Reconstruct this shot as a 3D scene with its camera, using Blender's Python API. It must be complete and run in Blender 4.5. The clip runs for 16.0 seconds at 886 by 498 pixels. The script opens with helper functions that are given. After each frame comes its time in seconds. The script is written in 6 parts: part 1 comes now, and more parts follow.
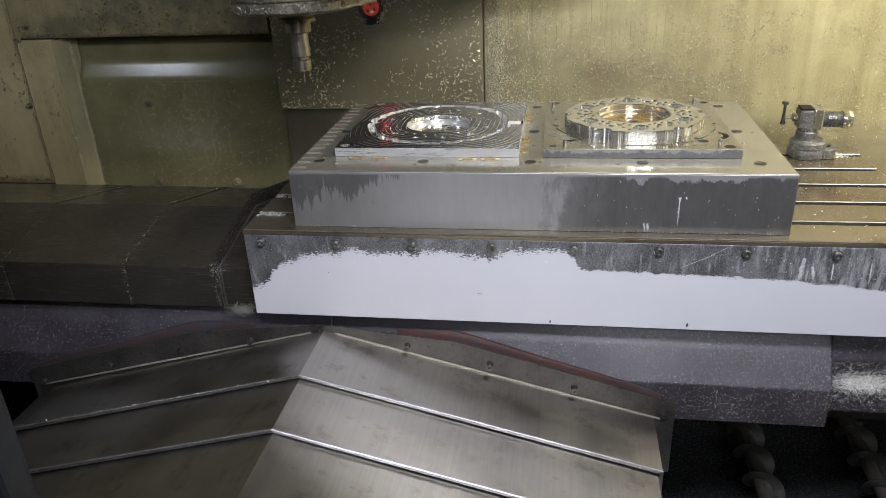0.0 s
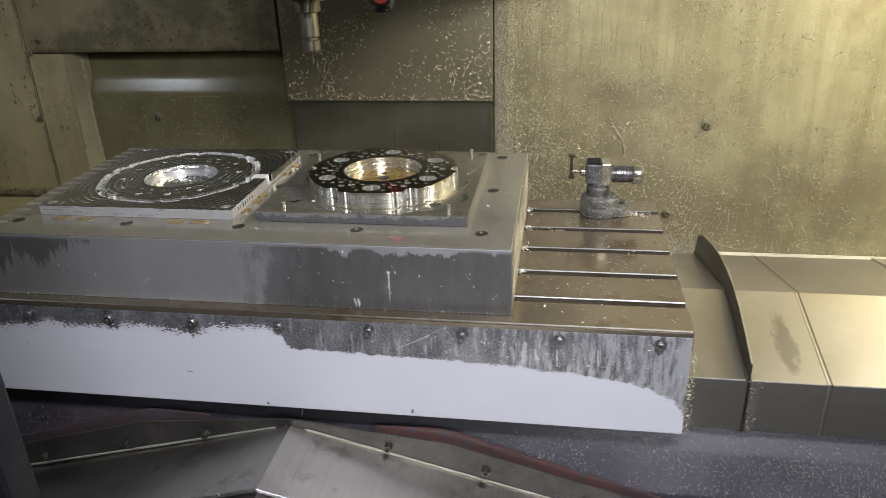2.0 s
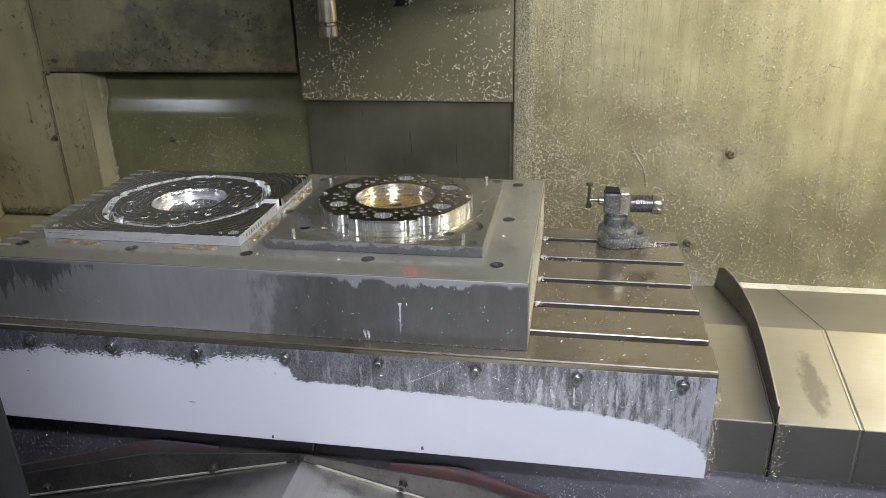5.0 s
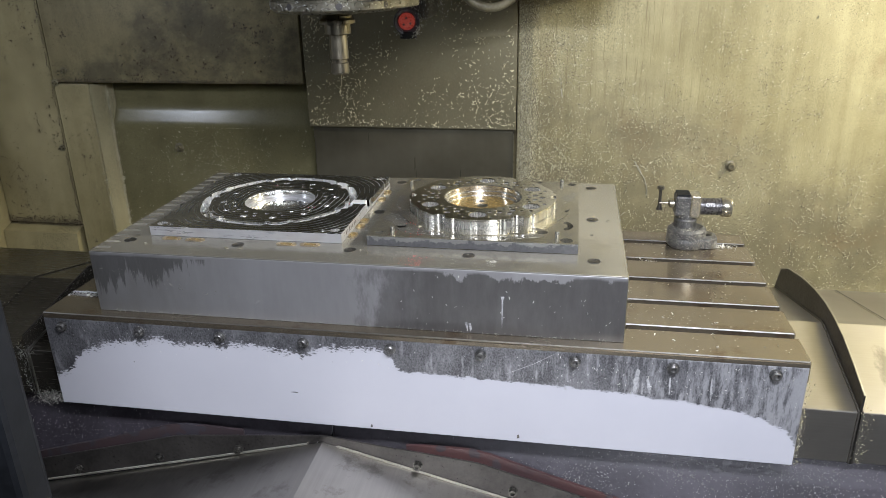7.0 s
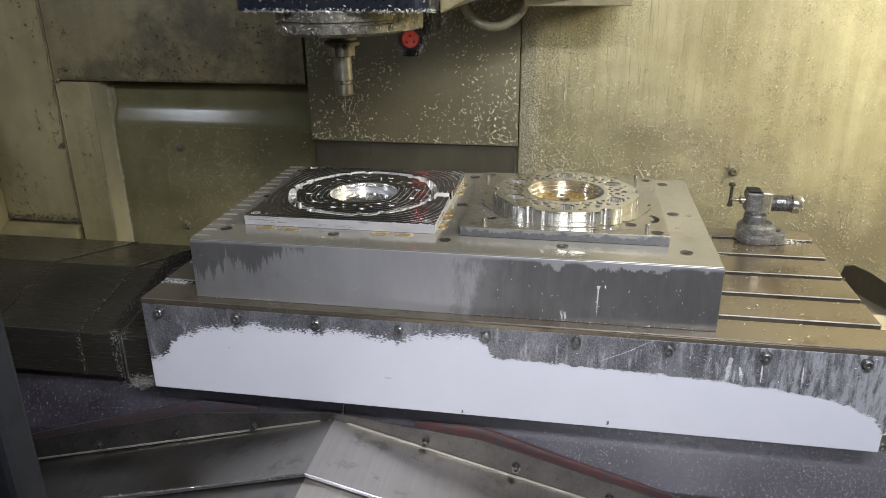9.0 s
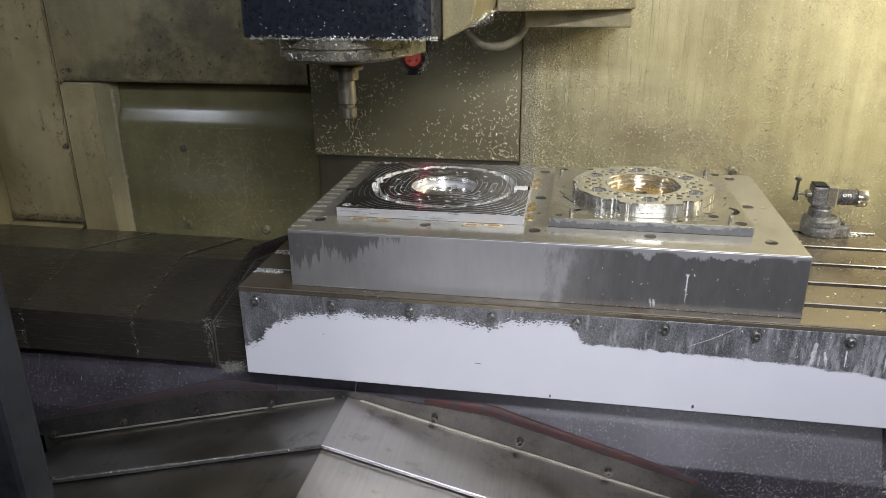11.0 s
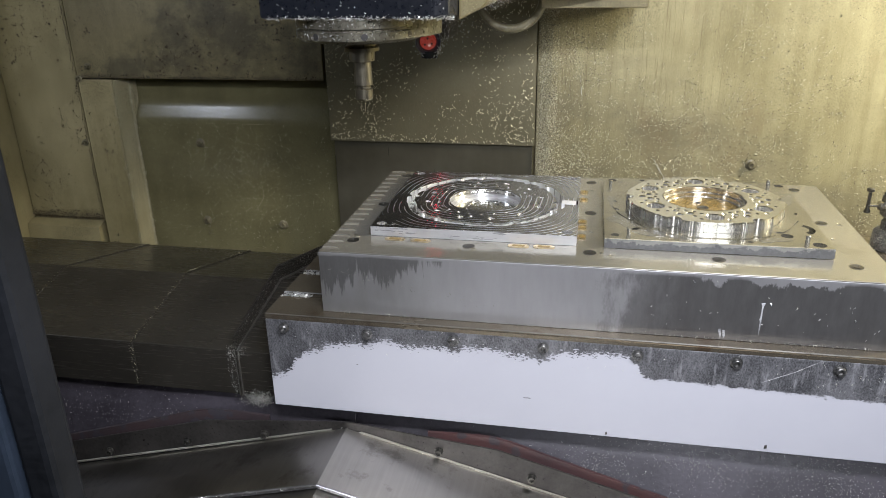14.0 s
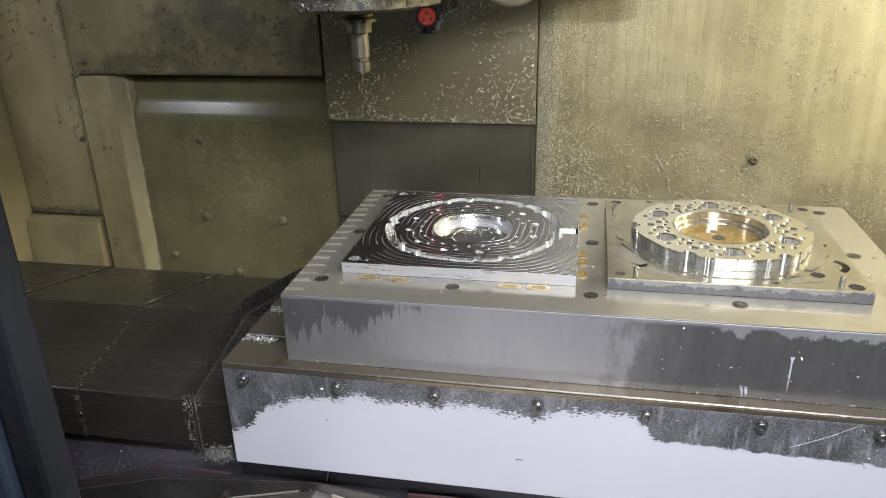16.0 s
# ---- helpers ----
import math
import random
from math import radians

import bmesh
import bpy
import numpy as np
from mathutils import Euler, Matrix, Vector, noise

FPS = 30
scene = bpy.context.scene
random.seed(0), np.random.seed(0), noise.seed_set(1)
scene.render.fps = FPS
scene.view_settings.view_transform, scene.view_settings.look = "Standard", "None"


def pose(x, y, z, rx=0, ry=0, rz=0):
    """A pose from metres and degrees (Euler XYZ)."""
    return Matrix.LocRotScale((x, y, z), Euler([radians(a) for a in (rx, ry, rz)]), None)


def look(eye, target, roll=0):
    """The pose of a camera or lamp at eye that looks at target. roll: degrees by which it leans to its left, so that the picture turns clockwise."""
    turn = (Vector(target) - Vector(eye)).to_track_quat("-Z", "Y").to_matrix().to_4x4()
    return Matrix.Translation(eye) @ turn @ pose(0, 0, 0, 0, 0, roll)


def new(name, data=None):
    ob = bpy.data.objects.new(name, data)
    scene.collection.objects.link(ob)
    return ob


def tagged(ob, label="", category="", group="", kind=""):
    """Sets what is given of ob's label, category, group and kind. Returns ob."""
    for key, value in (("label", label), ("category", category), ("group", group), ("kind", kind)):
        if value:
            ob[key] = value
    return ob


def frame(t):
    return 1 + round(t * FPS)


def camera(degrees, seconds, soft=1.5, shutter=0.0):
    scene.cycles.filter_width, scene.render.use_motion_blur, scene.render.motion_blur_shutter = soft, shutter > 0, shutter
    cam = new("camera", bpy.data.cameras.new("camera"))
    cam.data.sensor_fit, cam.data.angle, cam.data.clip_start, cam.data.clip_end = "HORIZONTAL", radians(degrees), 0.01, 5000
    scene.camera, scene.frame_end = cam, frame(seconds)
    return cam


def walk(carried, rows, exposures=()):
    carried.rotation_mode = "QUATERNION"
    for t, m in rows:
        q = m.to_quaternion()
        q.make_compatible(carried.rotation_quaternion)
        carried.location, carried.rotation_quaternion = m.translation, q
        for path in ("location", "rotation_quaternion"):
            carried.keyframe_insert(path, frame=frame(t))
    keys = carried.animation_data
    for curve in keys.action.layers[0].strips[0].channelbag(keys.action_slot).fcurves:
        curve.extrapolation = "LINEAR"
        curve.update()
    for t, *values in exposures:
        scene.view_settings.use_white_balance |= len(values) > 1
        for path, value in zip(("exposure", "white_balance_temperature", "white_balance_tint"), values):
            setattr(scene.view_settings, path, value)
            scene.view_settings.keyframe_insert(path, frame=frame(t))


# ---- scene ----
# The camera: a hand-held phone at the open door of a milling machine.
cam = camera(61.79, 16.0, soft=0.5, shutter=0.1)
CAMERA_ROWS = [
    (0, 0.2006, -1.2516, 0.6402, 64.98, -2.69, 9.54),
    (0.5, 0.1971, -1.2596, 0.6410, 65.26, -2.54, 9.38),
    (1, 0.1833, -1.2632, 0.6456, 65.52, -2.40, 9.64),
    (1.5, 0.1879, -1.2506, 0.6547, 65.64, -2.34, 9.80),
    (2, 0.1837, -1.2447, 0.6564, 65.90, -2.10, 9.69),
    (2.5, 0.1704, -1.2393, 0.6594, 66.16, -1.97, 9.86),
    (3, 0.1642, -1.2423, 0.6530, 66.57, -1.82, 10.01),
    (3.5, 0.1662, -1.2344, 0.6496, 66.86, -1.74, 10.33),
    (4, 0.1639, -1.2247, 0.6429, 67.15, -1.65, 10.52),
    (4.5, 0.1568, -1.2111, 0.6511, 67.19, -1.58, 10.46),
    (5, 0.1583, -1.2046, 0.6548, 67.53, -1.54, 10.46),
    (7.5, 0.1420, -1.2359, 0.6586, 68.61, -1.05, 10.11),
    (8, 0.1413, -1.2284, 0.6548, 68.72, -0.83, 10.09),
    (8.5, 0.1399, -1.2270, 0.6546, 68.72, -0.66, 10.08),
    (9, 0.1389, -1.2250, 0.6539, 68.68, -0.57, 10.13),
    (9.5, 0.1391, -1.2299, 0.6543, 68.70, -0.55, 10.20),
    (10, 0.1390, -1.2316, 0.6549, 68.73, -0.46, 10.25),
    (12.5, 0.1424, -1.2414, 0.6618, 68.64, -0.89, 10.52),
    (13, 0.1377, -1.2403, 0.6636, 68.52, -1.05, 10.92),
    (13.5, 0.1346, -1.2438, 0.6635, 68.37, -1.14, 11.14),
    (14, 0.1346, -1.2428, 0.6635, 68.19, -1.14, 11.38),
    (14.5, 0.1356, -1.2393, 0.6637, 67.97, -1.10, 11.52),
    (15, 0.1357, -1.2334, 0.6649, 67.72, -1.12, 11.59),
    (15.5, 0.1342, -1.2263, 0.6638, 67.58, -1.16, 11.60),
    (16, 0.1314, -1.2236, 0.6751, 67.44, -1.42, 11.45),
]
walk(cam, [(t, pose(x, y, z, tilt, 0, yaw) @ pose(0, 0, 0, 0, 0, roll)) for t, x, y, z, tilt, roll, yaw in CAMERA_ROWS],
     exposures=[(t, stops + 0.17, kelvin, 10) for t, stops, kelvin in ((0, 0.0, 6500), (0.5, -0.02, 6500), (1.0, 0.12, 6150), (1.5, 0.06, 6550), (2.0, -0.04, 6600), (2.5, 0.06, 6550), (3.0, 0.14, 6500), (3.5, 0.16, 6300), (4.0, 0.22, 6200), (4.5, 0.02, 6200), (5.0, 0.06, 6200), (7.5, 0.12, 6350), (9.0, 0.10, 6450), (10.0, 0.07, 6450), (12.5, 0.02, 6480), (14.0, 0.06, 6420), (16.0, 0.17, 6480))])

# The axes: seconds, table along x, saddle along y, spindle head along z.
AXES = [
    (0, 0.2372, 0.1179, -0.0070),
    (0.13, 0.2380, 0.1180, -0.0060),
    (0.5, 0.2424, -0.1151, 0.0517),
    (1, 0.2392, -0.4328, 0.1355),
    (1.17, 0.2400, -0.4340, 0.1360),
    (1.5, 0.0226, -0.3192, 0.1107),
    (2, -0.3046, -0.1516, 0.0688),
    (2.5, -0.6344, 0.0112, 0.0274),
    (2.87, -0.8760, 0.1230, -0.0050),
    (3, -0.8769, 0.1232, -0.0054),
    (3.02, -0.8770, 0.1220, -0.0050),
    (3.5, -0.8696, -0.1838, 0.0707),
    (3.9, -0.8690, -0.4350, 0.1360),
    (4, -0.8683, -0.4355, 0.1361),
    (4.06, -0.8680, -0.4350, 0.1360),
    (4.5, -0.5785, -0.2820, 0.1374),
    (4.9, -0.3190, -0.1590, 0.1370),
    (5, -0.3157, -0.1573, 0.1372),
    (5.19, -0.3157, -0.1573, 0.1372),
    (5.4, -0.2984, -0.1488, 0.1320),
    (7.5, -0.1253, -0.0643, 0.0842),
    (8, -0.0812, -0.0412, 0.0741),
    (8.5, -0.0404, -0.0224, 0.0627),
    (9, 0.0000, 0.0001, 0.0529),
    (9.5, 0.0408, 0.0191, 0.0435),
    (10, 0.0811, 0.0384, 0.0333),
    (11.9, 0.2380, 0.1120, -0.0080),
    (12, 0.2430, 0.1140, -0.0090),
    (12.5, 0.2433, 0.0722, -0.0000),
    (13, 0.2424, 0.0321, 0.0127),
    (13.5, 0.2421, -0.0136, 0.0253),
    (14, 0.2422, -0.0576, 0.0385),
    (14.5, 0.2426, -0.1019, 0.0508),
    (15, 0.2431, -0.1455, 0.0626),
    (15.5, 0.2432, -0.1894, 0.0748),
    (16, 0.2424, -0.2344, 0.0865),
]

# ---- world and lamps ----
world = bpy.data.worlds.new("world")
scene.world = world
world.use_nodes = True
world.node_tree.nodes["Background"].inputs[0].default_value = (0.75, 0.8, 0.9, 1)
world.node_tree.nodes["Background"].inputs[1].default_value = 0.05
scene.view_settings.exposure = 0.0


def area_lamp(name, eye, target, sx, sy, watts, colour):
    data = bpy.data.lights.new(name, "AREA")
    data.shape, data.size, data.size_y, data.energy, data.color = "RECTANGLE", sx, sy, watts, colour
    ob = new(name, data)
    ob.matrix_world = look(eye, target)
    return ob


area_lamp("work_light_lamp", (1.71, 0.34, 1.10), (0.2, 0.86, 0.1), 0.12, 0.60, 61, (1.0, 0.92, 0.735))
area_lamp("left_light_lamp", (-1.92, -0.40, 0.945), (-1.1, 0.93, 0.2), 0.36, 0.05, 4.4, (0.80, 0.86, 1.0))
area_lamp("door_light_lamp", (0.42, -1.10, 1.30), (0.30, -0.72, -0.1), 1.10, 0.06, 47, (0.88, 0.90, 1.0))
area_lamp("shop_light_lamp", (0.9, -2.6, 1.45), (0.3, 0.0, -0.1), 1.2, 0.6, 30, (0.87, 0.90, 1.0))


# ---- materials ----
def shader(name):
    m = bpy.data.materials.new(name)
    m.use_nodes = True
    return m, m.node_tree.nodes, m.node_tree.links, m.node_tree.nodes["Principled BSDF"]


def noise_node(nodes, links, scale, detail=4.0, stretch=(1, 1, 1), rough=0.6):
    co, mp, nz = nodes.new("ShaderNodeTexCoord"), nodes.new("ShaderNodeMapping"), nodes.new("ShaderNodeTexNoise")
    mp.inputs["Scale"].default_value = stretch
    nz.inputs["Scale"].default_value, nz.inputs["Detail"].default_value, nz.inputs["Roughness"].default_value = scale, detail, rough
    links.new(co.outputs["Object"], mp.inputs[0])
    links.new(mp.outputs[0], nz.inputs["Vector"])
    return nz.outputs["Fac"]


def ramp(nodes, links, fac, stops):
    r = nodes.new("ShaderNodeValToRGB")
    e = r.color_ramp.elements
    while len(e) < len(stops):
        e.new(0.5)
    for k, (p, c) in enumerate(stops):
        e[k].position = p
        e[k].color = (c, c, c, 1) if isinstance(c, (int, float)) else (*c, 1)
    links.new(fac, r.inputs[0])
    return r.outputs[0]


def mix_colour(nodes, links, fac, a, b, blend="MIX"):
    n = nodes.new("ShaderNodeMix")
    n.data_type, n.blend_type = "RGBA", blend
    for socket, v in ((n.inputs[0], fac), (n.inputs[6], a), (n.inputs[7], b)):
        if isinstance(v, (int, float)):
            socket.default_value = v
        elif isinstance(v, tuple):
            socket.default_value = (*v, 1)
        else:
            links.new(v, socket)
    return n.outputs[2]


def maths(nodes, links, op, a, b=0.0):
    n = nodes.new("ShaderNodeMath")
    n.operation = op
    for k, v in enumerate((a, b)):
        if isinstance(v, (int, float)):
            n.inputs[k].default_value = v
        else:
            links.new(v, n.inputs[k])
    return n.outputs[0]


def bump(nodes, links, b, height, strength, distance=0.002):
    n = nodes.new("ShaderNodeBump")
    n.inputs["Strength"].default_value, n.inputs["Distance"].default_value = strength, distance
    links.new(height, n.inputs["Height"])
    links.new(n.outputs[0], b.inputs["Normal"])


def surface(name, dark, light, rough, metal=0.0, scale=9.0, fine=160.0, stretch=(1, 1, 1), bumpy=0.1, spots=None, share=0.35, vary=0.09):
    """A surface that varies between two colours in large patches and in fine grain; spots: (scale, share, colour) of small flecks."""
    m, nodes, links, b = shader(name)
    big, small = noise_node(nodes, links, scale, 5.0), noise_node(nodes, links, fine, 3.0, stretch)
    fac = maths(nodes, links, "ADD", maths(nodes, links, "MULTIPLY", big, 1.0 - share), maths(nodes, links, "MULTIPLY", small, share))
    fac = ramp(nodes, links, fac, [(0.36, 0.0), (0.64, 1.0)])
    colour = mix_colour(nodes, links, fac, dark, light)
    if spots:
        s, cover, tint = spots
        fleck = ramp(nodes, links, noise_node(nodes, links, s, 2.0), [(cover, 0.0), (cover + 0.03, 1.0)])
        colour = mix_colour(nodes, links, fleck, colour, tint)
    links.new(colour, b.inputs["Base Color"])
    links.new(ramp(nodes, links, small, [(0.3, max(rough - vary, 0.02)), (0.7, min(rough + vary, 1.0))]), b.inputs["Roughness"])
    b.inputs["Metallic"].default_value = metal
    if bumpy:
        bump(nodes, links, b, small, bumpy)
    return m


def wall_paint(name, dark, light, rough, grime, streaks, film=0.0, soot=0.0):
    """Sprayed paint, stained by coolant: broad stains, runs, patches of grime and fine specks, with a pimpled relief."""
    m, nodes, links, b = shader(name)
    broad = noise_node(nodes, links, 2.6, 4.0)
    runs = noise_node(nodes, links, 30.0, 4.0, (1, 1, 0.06))
    fine = noise_node(nodes, links, 240.0, 3.0)
    fac = maths(nodes, links, "ADD", maths(nodes, links, "MULTIPLY", broad, 1.0 - streaks - 0.2), maths(nodes, links, "ADD", maths(nodes, links, "MULTIPLY", runs, streaks), maths(nodes, links, "MULTIPLY", fine, 0.2)))
    colour = mix_colour(nodes, links, ramp(nodes, links, fac, [(0.38, 0.0), (0.62, 1.0)]), dark, light)
    patch = ramp(nodes, links, noise_node(nodes, links, 5.0, 5.0), [(0.50, 0.0), (0.66, 1.0)])
    crumbs = ramp(nodes, links, noise_node(nodes, links, 330.0, 4.0), [(0.53, 0.0), (0.57, 1.0)])
    black = tuple(c * 0.22 for c in dark)
    colour = mix_colour(nodes, links, maths(nodes, links, "MULTIPLY", maths(nodes, links, "MULTIPLY", patch, crumbs), grime), colour, black)
    specks = ramp(nodes, links, noise_node(nodes, links, 420.0, 2.0), [(0.615, 0.0), (0.65, 1.0)])
    colour = mix_colour(nodes, links, maths(nodes, links, "MULTIPLY", specks, 0.5), colour, black)
    pale = ramp(nodes, links, noise_node(nodes, links, 390.0, 2.0, (1, 1.3, 0.9)), [(0.645, 0.0), (0.68, 1.0)])
    colour = mix_colour(nodes, links, maths(nodes, links, "MULTIPLY", pale, 0.4), colour, tuple(min(1.0, c * 2.0) for c in light))
    if soot:
        smear = ramp(nodes, links, noise_node(nodes, links, 4.2, 6.0, (1, 1, 1.2), 0.7), [(0.50, 0.0), (0.64, 1.0)])
        colour = mix_colour(nodes, links, maths(nodes, links, "MULTIPLY", smear, soot), colour, (0.035, 0.032, 0.02))
    if film:
        # an oily green film with ragged borders, and rusty brown blotches
        co, sep = nodes.new("ShaderNodeTexCoord"), nodes.new("ShaderNodeSeparateXYZ")
        links.new(co.outputs["Object"], sep.inputs[0])
        lean = maths(nodes, links, "ADD", maths(nodes, links, "MULTIPLY", sep.outputs[2], -0.55), maths(nodes, links, "MULTIPLY", sep.outputs[0], -0.18))
        oil = ramp(nodes, links, maths(nodes, links, "ADD", noise_node(nodes, links, 2.2, 6.0, (1, 1, 1.3), 0.62), maths(nodes, links, "ADD", lean, 0.20)), [(0.44, 0.0), (0.62, 1.0)])
        colour = mix_colour(nodes, links, maths(nodes, links, "MULTIPLY", oil, film), colour, (0.128, 0.110, 0.066))
        rust = ramp(nodes, links, noise_node(nodes, links, 3.3, 6.0, (1.2, 1, 1), 0.7), [(0.56, 0.0), (0.70, 1.0)])
        colour = mix_colour(nodes, links, maths(nodes, links, "MULTIPLY", rust, 0.45), colour, (0.17, 0.115, 0.055))
        trickle = ramp(nodes, links, noise_node(nodes, links, 230.0, 3.0, (1, 1, 0.03)), [(0.58, 0.0), (0.66, 1.0)])
        high = ramp(nodes, links, maths(nodes, links, "ADD", sep.outputs[2], maths(nodes, links, "MULTIPLY", noise_node(nodes, links, 7.0, 4.0), 0.5)), [(0.40, 0.0), (0.58, 1.0)])
        colour = mix_colour(nodes, links, maths(nodes, links, "MULTIPLY", maths(nodes, links, "MULTIPLY", trickle, maths(nodes, links, "MULTIPLY", high, ramp(nodes, links, sep.outputs[0], [(0.36, 1.0), (0.62, 0.15)]))), 0.55), colour, (0.115, 0.095, 0.045))
    links.new(colour, b.inputs["Base Color"])
    links.new(ramp(nodes, links, fine, [(0.3, rough - 0.06), (0.7, rough + 0.12)]), b.inputs["Roughness"])
    bump(nodes, links, b, noise_node(nodes, links, 90.0, 3.0), 0.12, 0.003)
    return m


def sheet_steel(name, dark, light, rough, along, stain=None, metal=0.88, scored=0.15, smear=None, fine=300.0, share=0.1, relief=0.002):
    """Brushed or ground sheet: faint grain along one way, soft wiped smudges that dull the gloss, fine scratches, and stains."""
    m, nodes, links, b = shader(name)
    big, grain = noise_node(nodes, links, 3.0, 4.0), noise_node(nodes, links, fine, 3.0, along)
    fac = maths(nodes, links, "ADD", maths(nodes, links, "MULTIPLY", big, 1.0 - share), maths(nodes, links, "MULTIPLY", grain, share))
    colour = mix_colour(nodes, links, ramp(nodes, links, fac, [(0.36, 0.0), (0.64, 1.0)]), dark, light)
    smudge = ramp(nodes, links, noise_node(nodes, links, 6.0, 2.5, (1, 1, 1), 0.5), [(0.42, 0.0), (0.68, 1.0)])
    colour = mix_colour(nodes, links, maths(nodes, links, "MULTIPLY", smudge, 0.35), colour, tuple(c * 0.62 for c in dark))
    if stain:
        blot = ramp(nodes, links, noise_node(nodes, links, 15.0, 7.0, (1, 1, 1), 0.72), [(0.55, 0.0), (0.66, 1.0)])
        colour = mix_colour(nodes, links, maths(nodes, links, "MULTIPLY", blot, 0.7), colour, stain)
    score = ramp(nodes, links, noise_node(nodes, links, 150.0, 2.0, tuple(0.02 if c < 1 else 1 for c in along)), [(0.70, 0.0), (0.74, 1.0)])
    colour = mix_colour(nodes, links, maths(nodes, links, "MULTIPLY", score, scored), colour, tuple(min(1.0, c * 1.5) for c in light))
    if smear:
        # a soft dark patch of oil that ran down, at a place and size of its own
        x, y, w, h = smear
        co, sep = nodes.new("ShaderNodeTexCoord"), nodes.new("ShaderNodeSeparateXYZ")
        links.new(co.outputs["Object"], sep.inputs[0])
        across = maths(nodes, links, "POWER", maths(nodes, links, "ABSOLUTE", maths(nodes, links, "DIVIDE", maths(nodes, links, "SUBTRACT", sep.outputs[0], x), w)), 2.0)
        down = maths(nodes, links, "POWER", maths(nodes, links, "ABSOLUTE", maths(nodes, links, "DIVIDE", maths(nodes, links, "SUBTRACT", sep.outputs[1], y), h)), 2.0)
        rag = maths(nodes, links, "MULTIPLY", noise_node(nodes, links, 34.0, 5.0, (1, 0.45, 1), 0.6), 2.4)
        inside = maths(nodes, links, "SUBTRACT", maths(nodes, links, "SUBTRACT", rag, across), down)
        colour = mix_colour(nodes, links, maths(nodes, links, "MULTIPLY", ramp(nodes, links, inside, [(0.55, 0.0), (0.95, 1.0)]), 0.6), colour, tuple(c * 0.42 for c in dark))
    links.new(colour, b.inputs["Base Color"])
    gloss = maths(nodes, links, "ADD", maths(nodes, links, "MULTIPLY", smudge, 0.09), maths(nodes, links, "MULTIPLY", grain, 0.05))
    links.new(maths(nodes, links, "ADD", gloss, rough - 0.03), b.inputs["Roughness"])
    b.inputs["Metallic"].default_value = metal
    if relief:
        bump(nodes, links, b, grain, relief)
    return m


def ridged_mirror():
    """Bright milled aluminium with the fine ridges that a cutter leaves on its way round and round the part."""
    m, nodes, links, b = shader("mirror_milled_aluminium")
    co, sep = nodes.new("ShaderNodeTexCoord"), nodes.new("ShaderNodeSeparateXYZ")
    links.new(co.outputs["Object"], sep.inputs[0])
    wobble = maths(nodes, links, "MULTIPLY", noise_node(nodes, links, 9.0, 2.0), 0.012)
    u = maths(nodes, links, "POWER", maths(nodes, links, "ABSOLUTE", maths(nodes, links, "ADD", sep.outputs[0], 0.315)), 3.0)
    v = maths(nodes, links, "POWER", maths(nodes, links, "ABSOLUTE", maths(nodes, links, "SUBTRACT", sep.outputs[1], 0.314)), 3.0)
    away = maths(nodes, links, "ADD", maths(nodes, links, "POWER", maths(nodes, links, "ADD", u, v), 0.3333), wobble)
    phase = maths(nodes, links, "FRACT", maths(nodes, links, "DIVIDE", away, 0.0112))
    ridge = ramp(nodes, links, phase, [(0.0, 0.0), (0.10, 1.0), (0.14, 1.0), (0.24, 0.0)])
    here = ramp(nodes, links, noise_node(nodes, links, 8.0, 3.0), [(0.38, 0.05), (0.58, 1.0)])
    links.new(mix_colour(nodes, links, noise_node(nodes, links, 14.0, 3.0), (0.70, 0.70, 0.695), (0.82, 0.82, 0.81)), b.inputs["Base Color"])
    ridge = maths(nodes, links, "MULTIPLY", ridge, here)
    links.new(maths(nodes, links, "ADD", maths(nodes, links, "MULTIPLY", ridge, 0.12), 0.25), b.inputs["Roughness"])
    b.inputs["Metallic"].default_value = 1.0
    b.inputs["Anisotropic"].default_value = 0.95
    way = nodes.new("ShaderNodeCombineXYZ")
    way.inputs[1].default_value = 1.0
    links.new(way.outputs[0], b.inputs["Tangent"])
    bump(nodes, links, b, ridge, 1.0, 0.0009)
    return m


def tide_edge():
    """Cut edge of an aluminium plate: bright above, dark and wet below a ragged line."""
    m, nodes, links, b = shader("wet_mottled_aluminium_edge")
    co, sep = nodes.new("ShaderNodeTexCoord"), nodes.new("ShaderNodeSeparateXYZ")
    links.new(co.outputs["Object"], sep.inputs[0])
    rag = maths(nodes, links, "MULTIPLY", maths(nodes, links, "SUBTRACT", noise_node(nodes, links, 40.0, 6.0, (1, 1, 1), 0.75), 0.5), 0.045)
    up = maths(nodes, links, "SUBTRACT", maths(nodes, links, "ADD", sep.outputs[2], rag), 0.1650)
    wet = ramp(nodes, links, maths(nodes, links, "ADD", maths(nodes, links, "MULTIPLY", up, 500.0), 0.5), [(0.2, 1.0), (0.8, 0.0)])
    dark = mix_colour(nodes, links, noise_node(nodes, links, 160.0, 4.0), (0.060, 0.060, 0.064), (0.16, 0.16, 0.165))
    links.new(mix_colour(nodes, links, wet, (0.215, 0.213, 0.205), dark), b.inputs["Base Color"])
    b.inputs["Metallic"].default_value = 0.5
    b.inputs["Roughness"].default_value = 0.36
    bump(nodes, links, b, noise_node(nodes, links, 160.0, 3.0), 0.1)
    return m


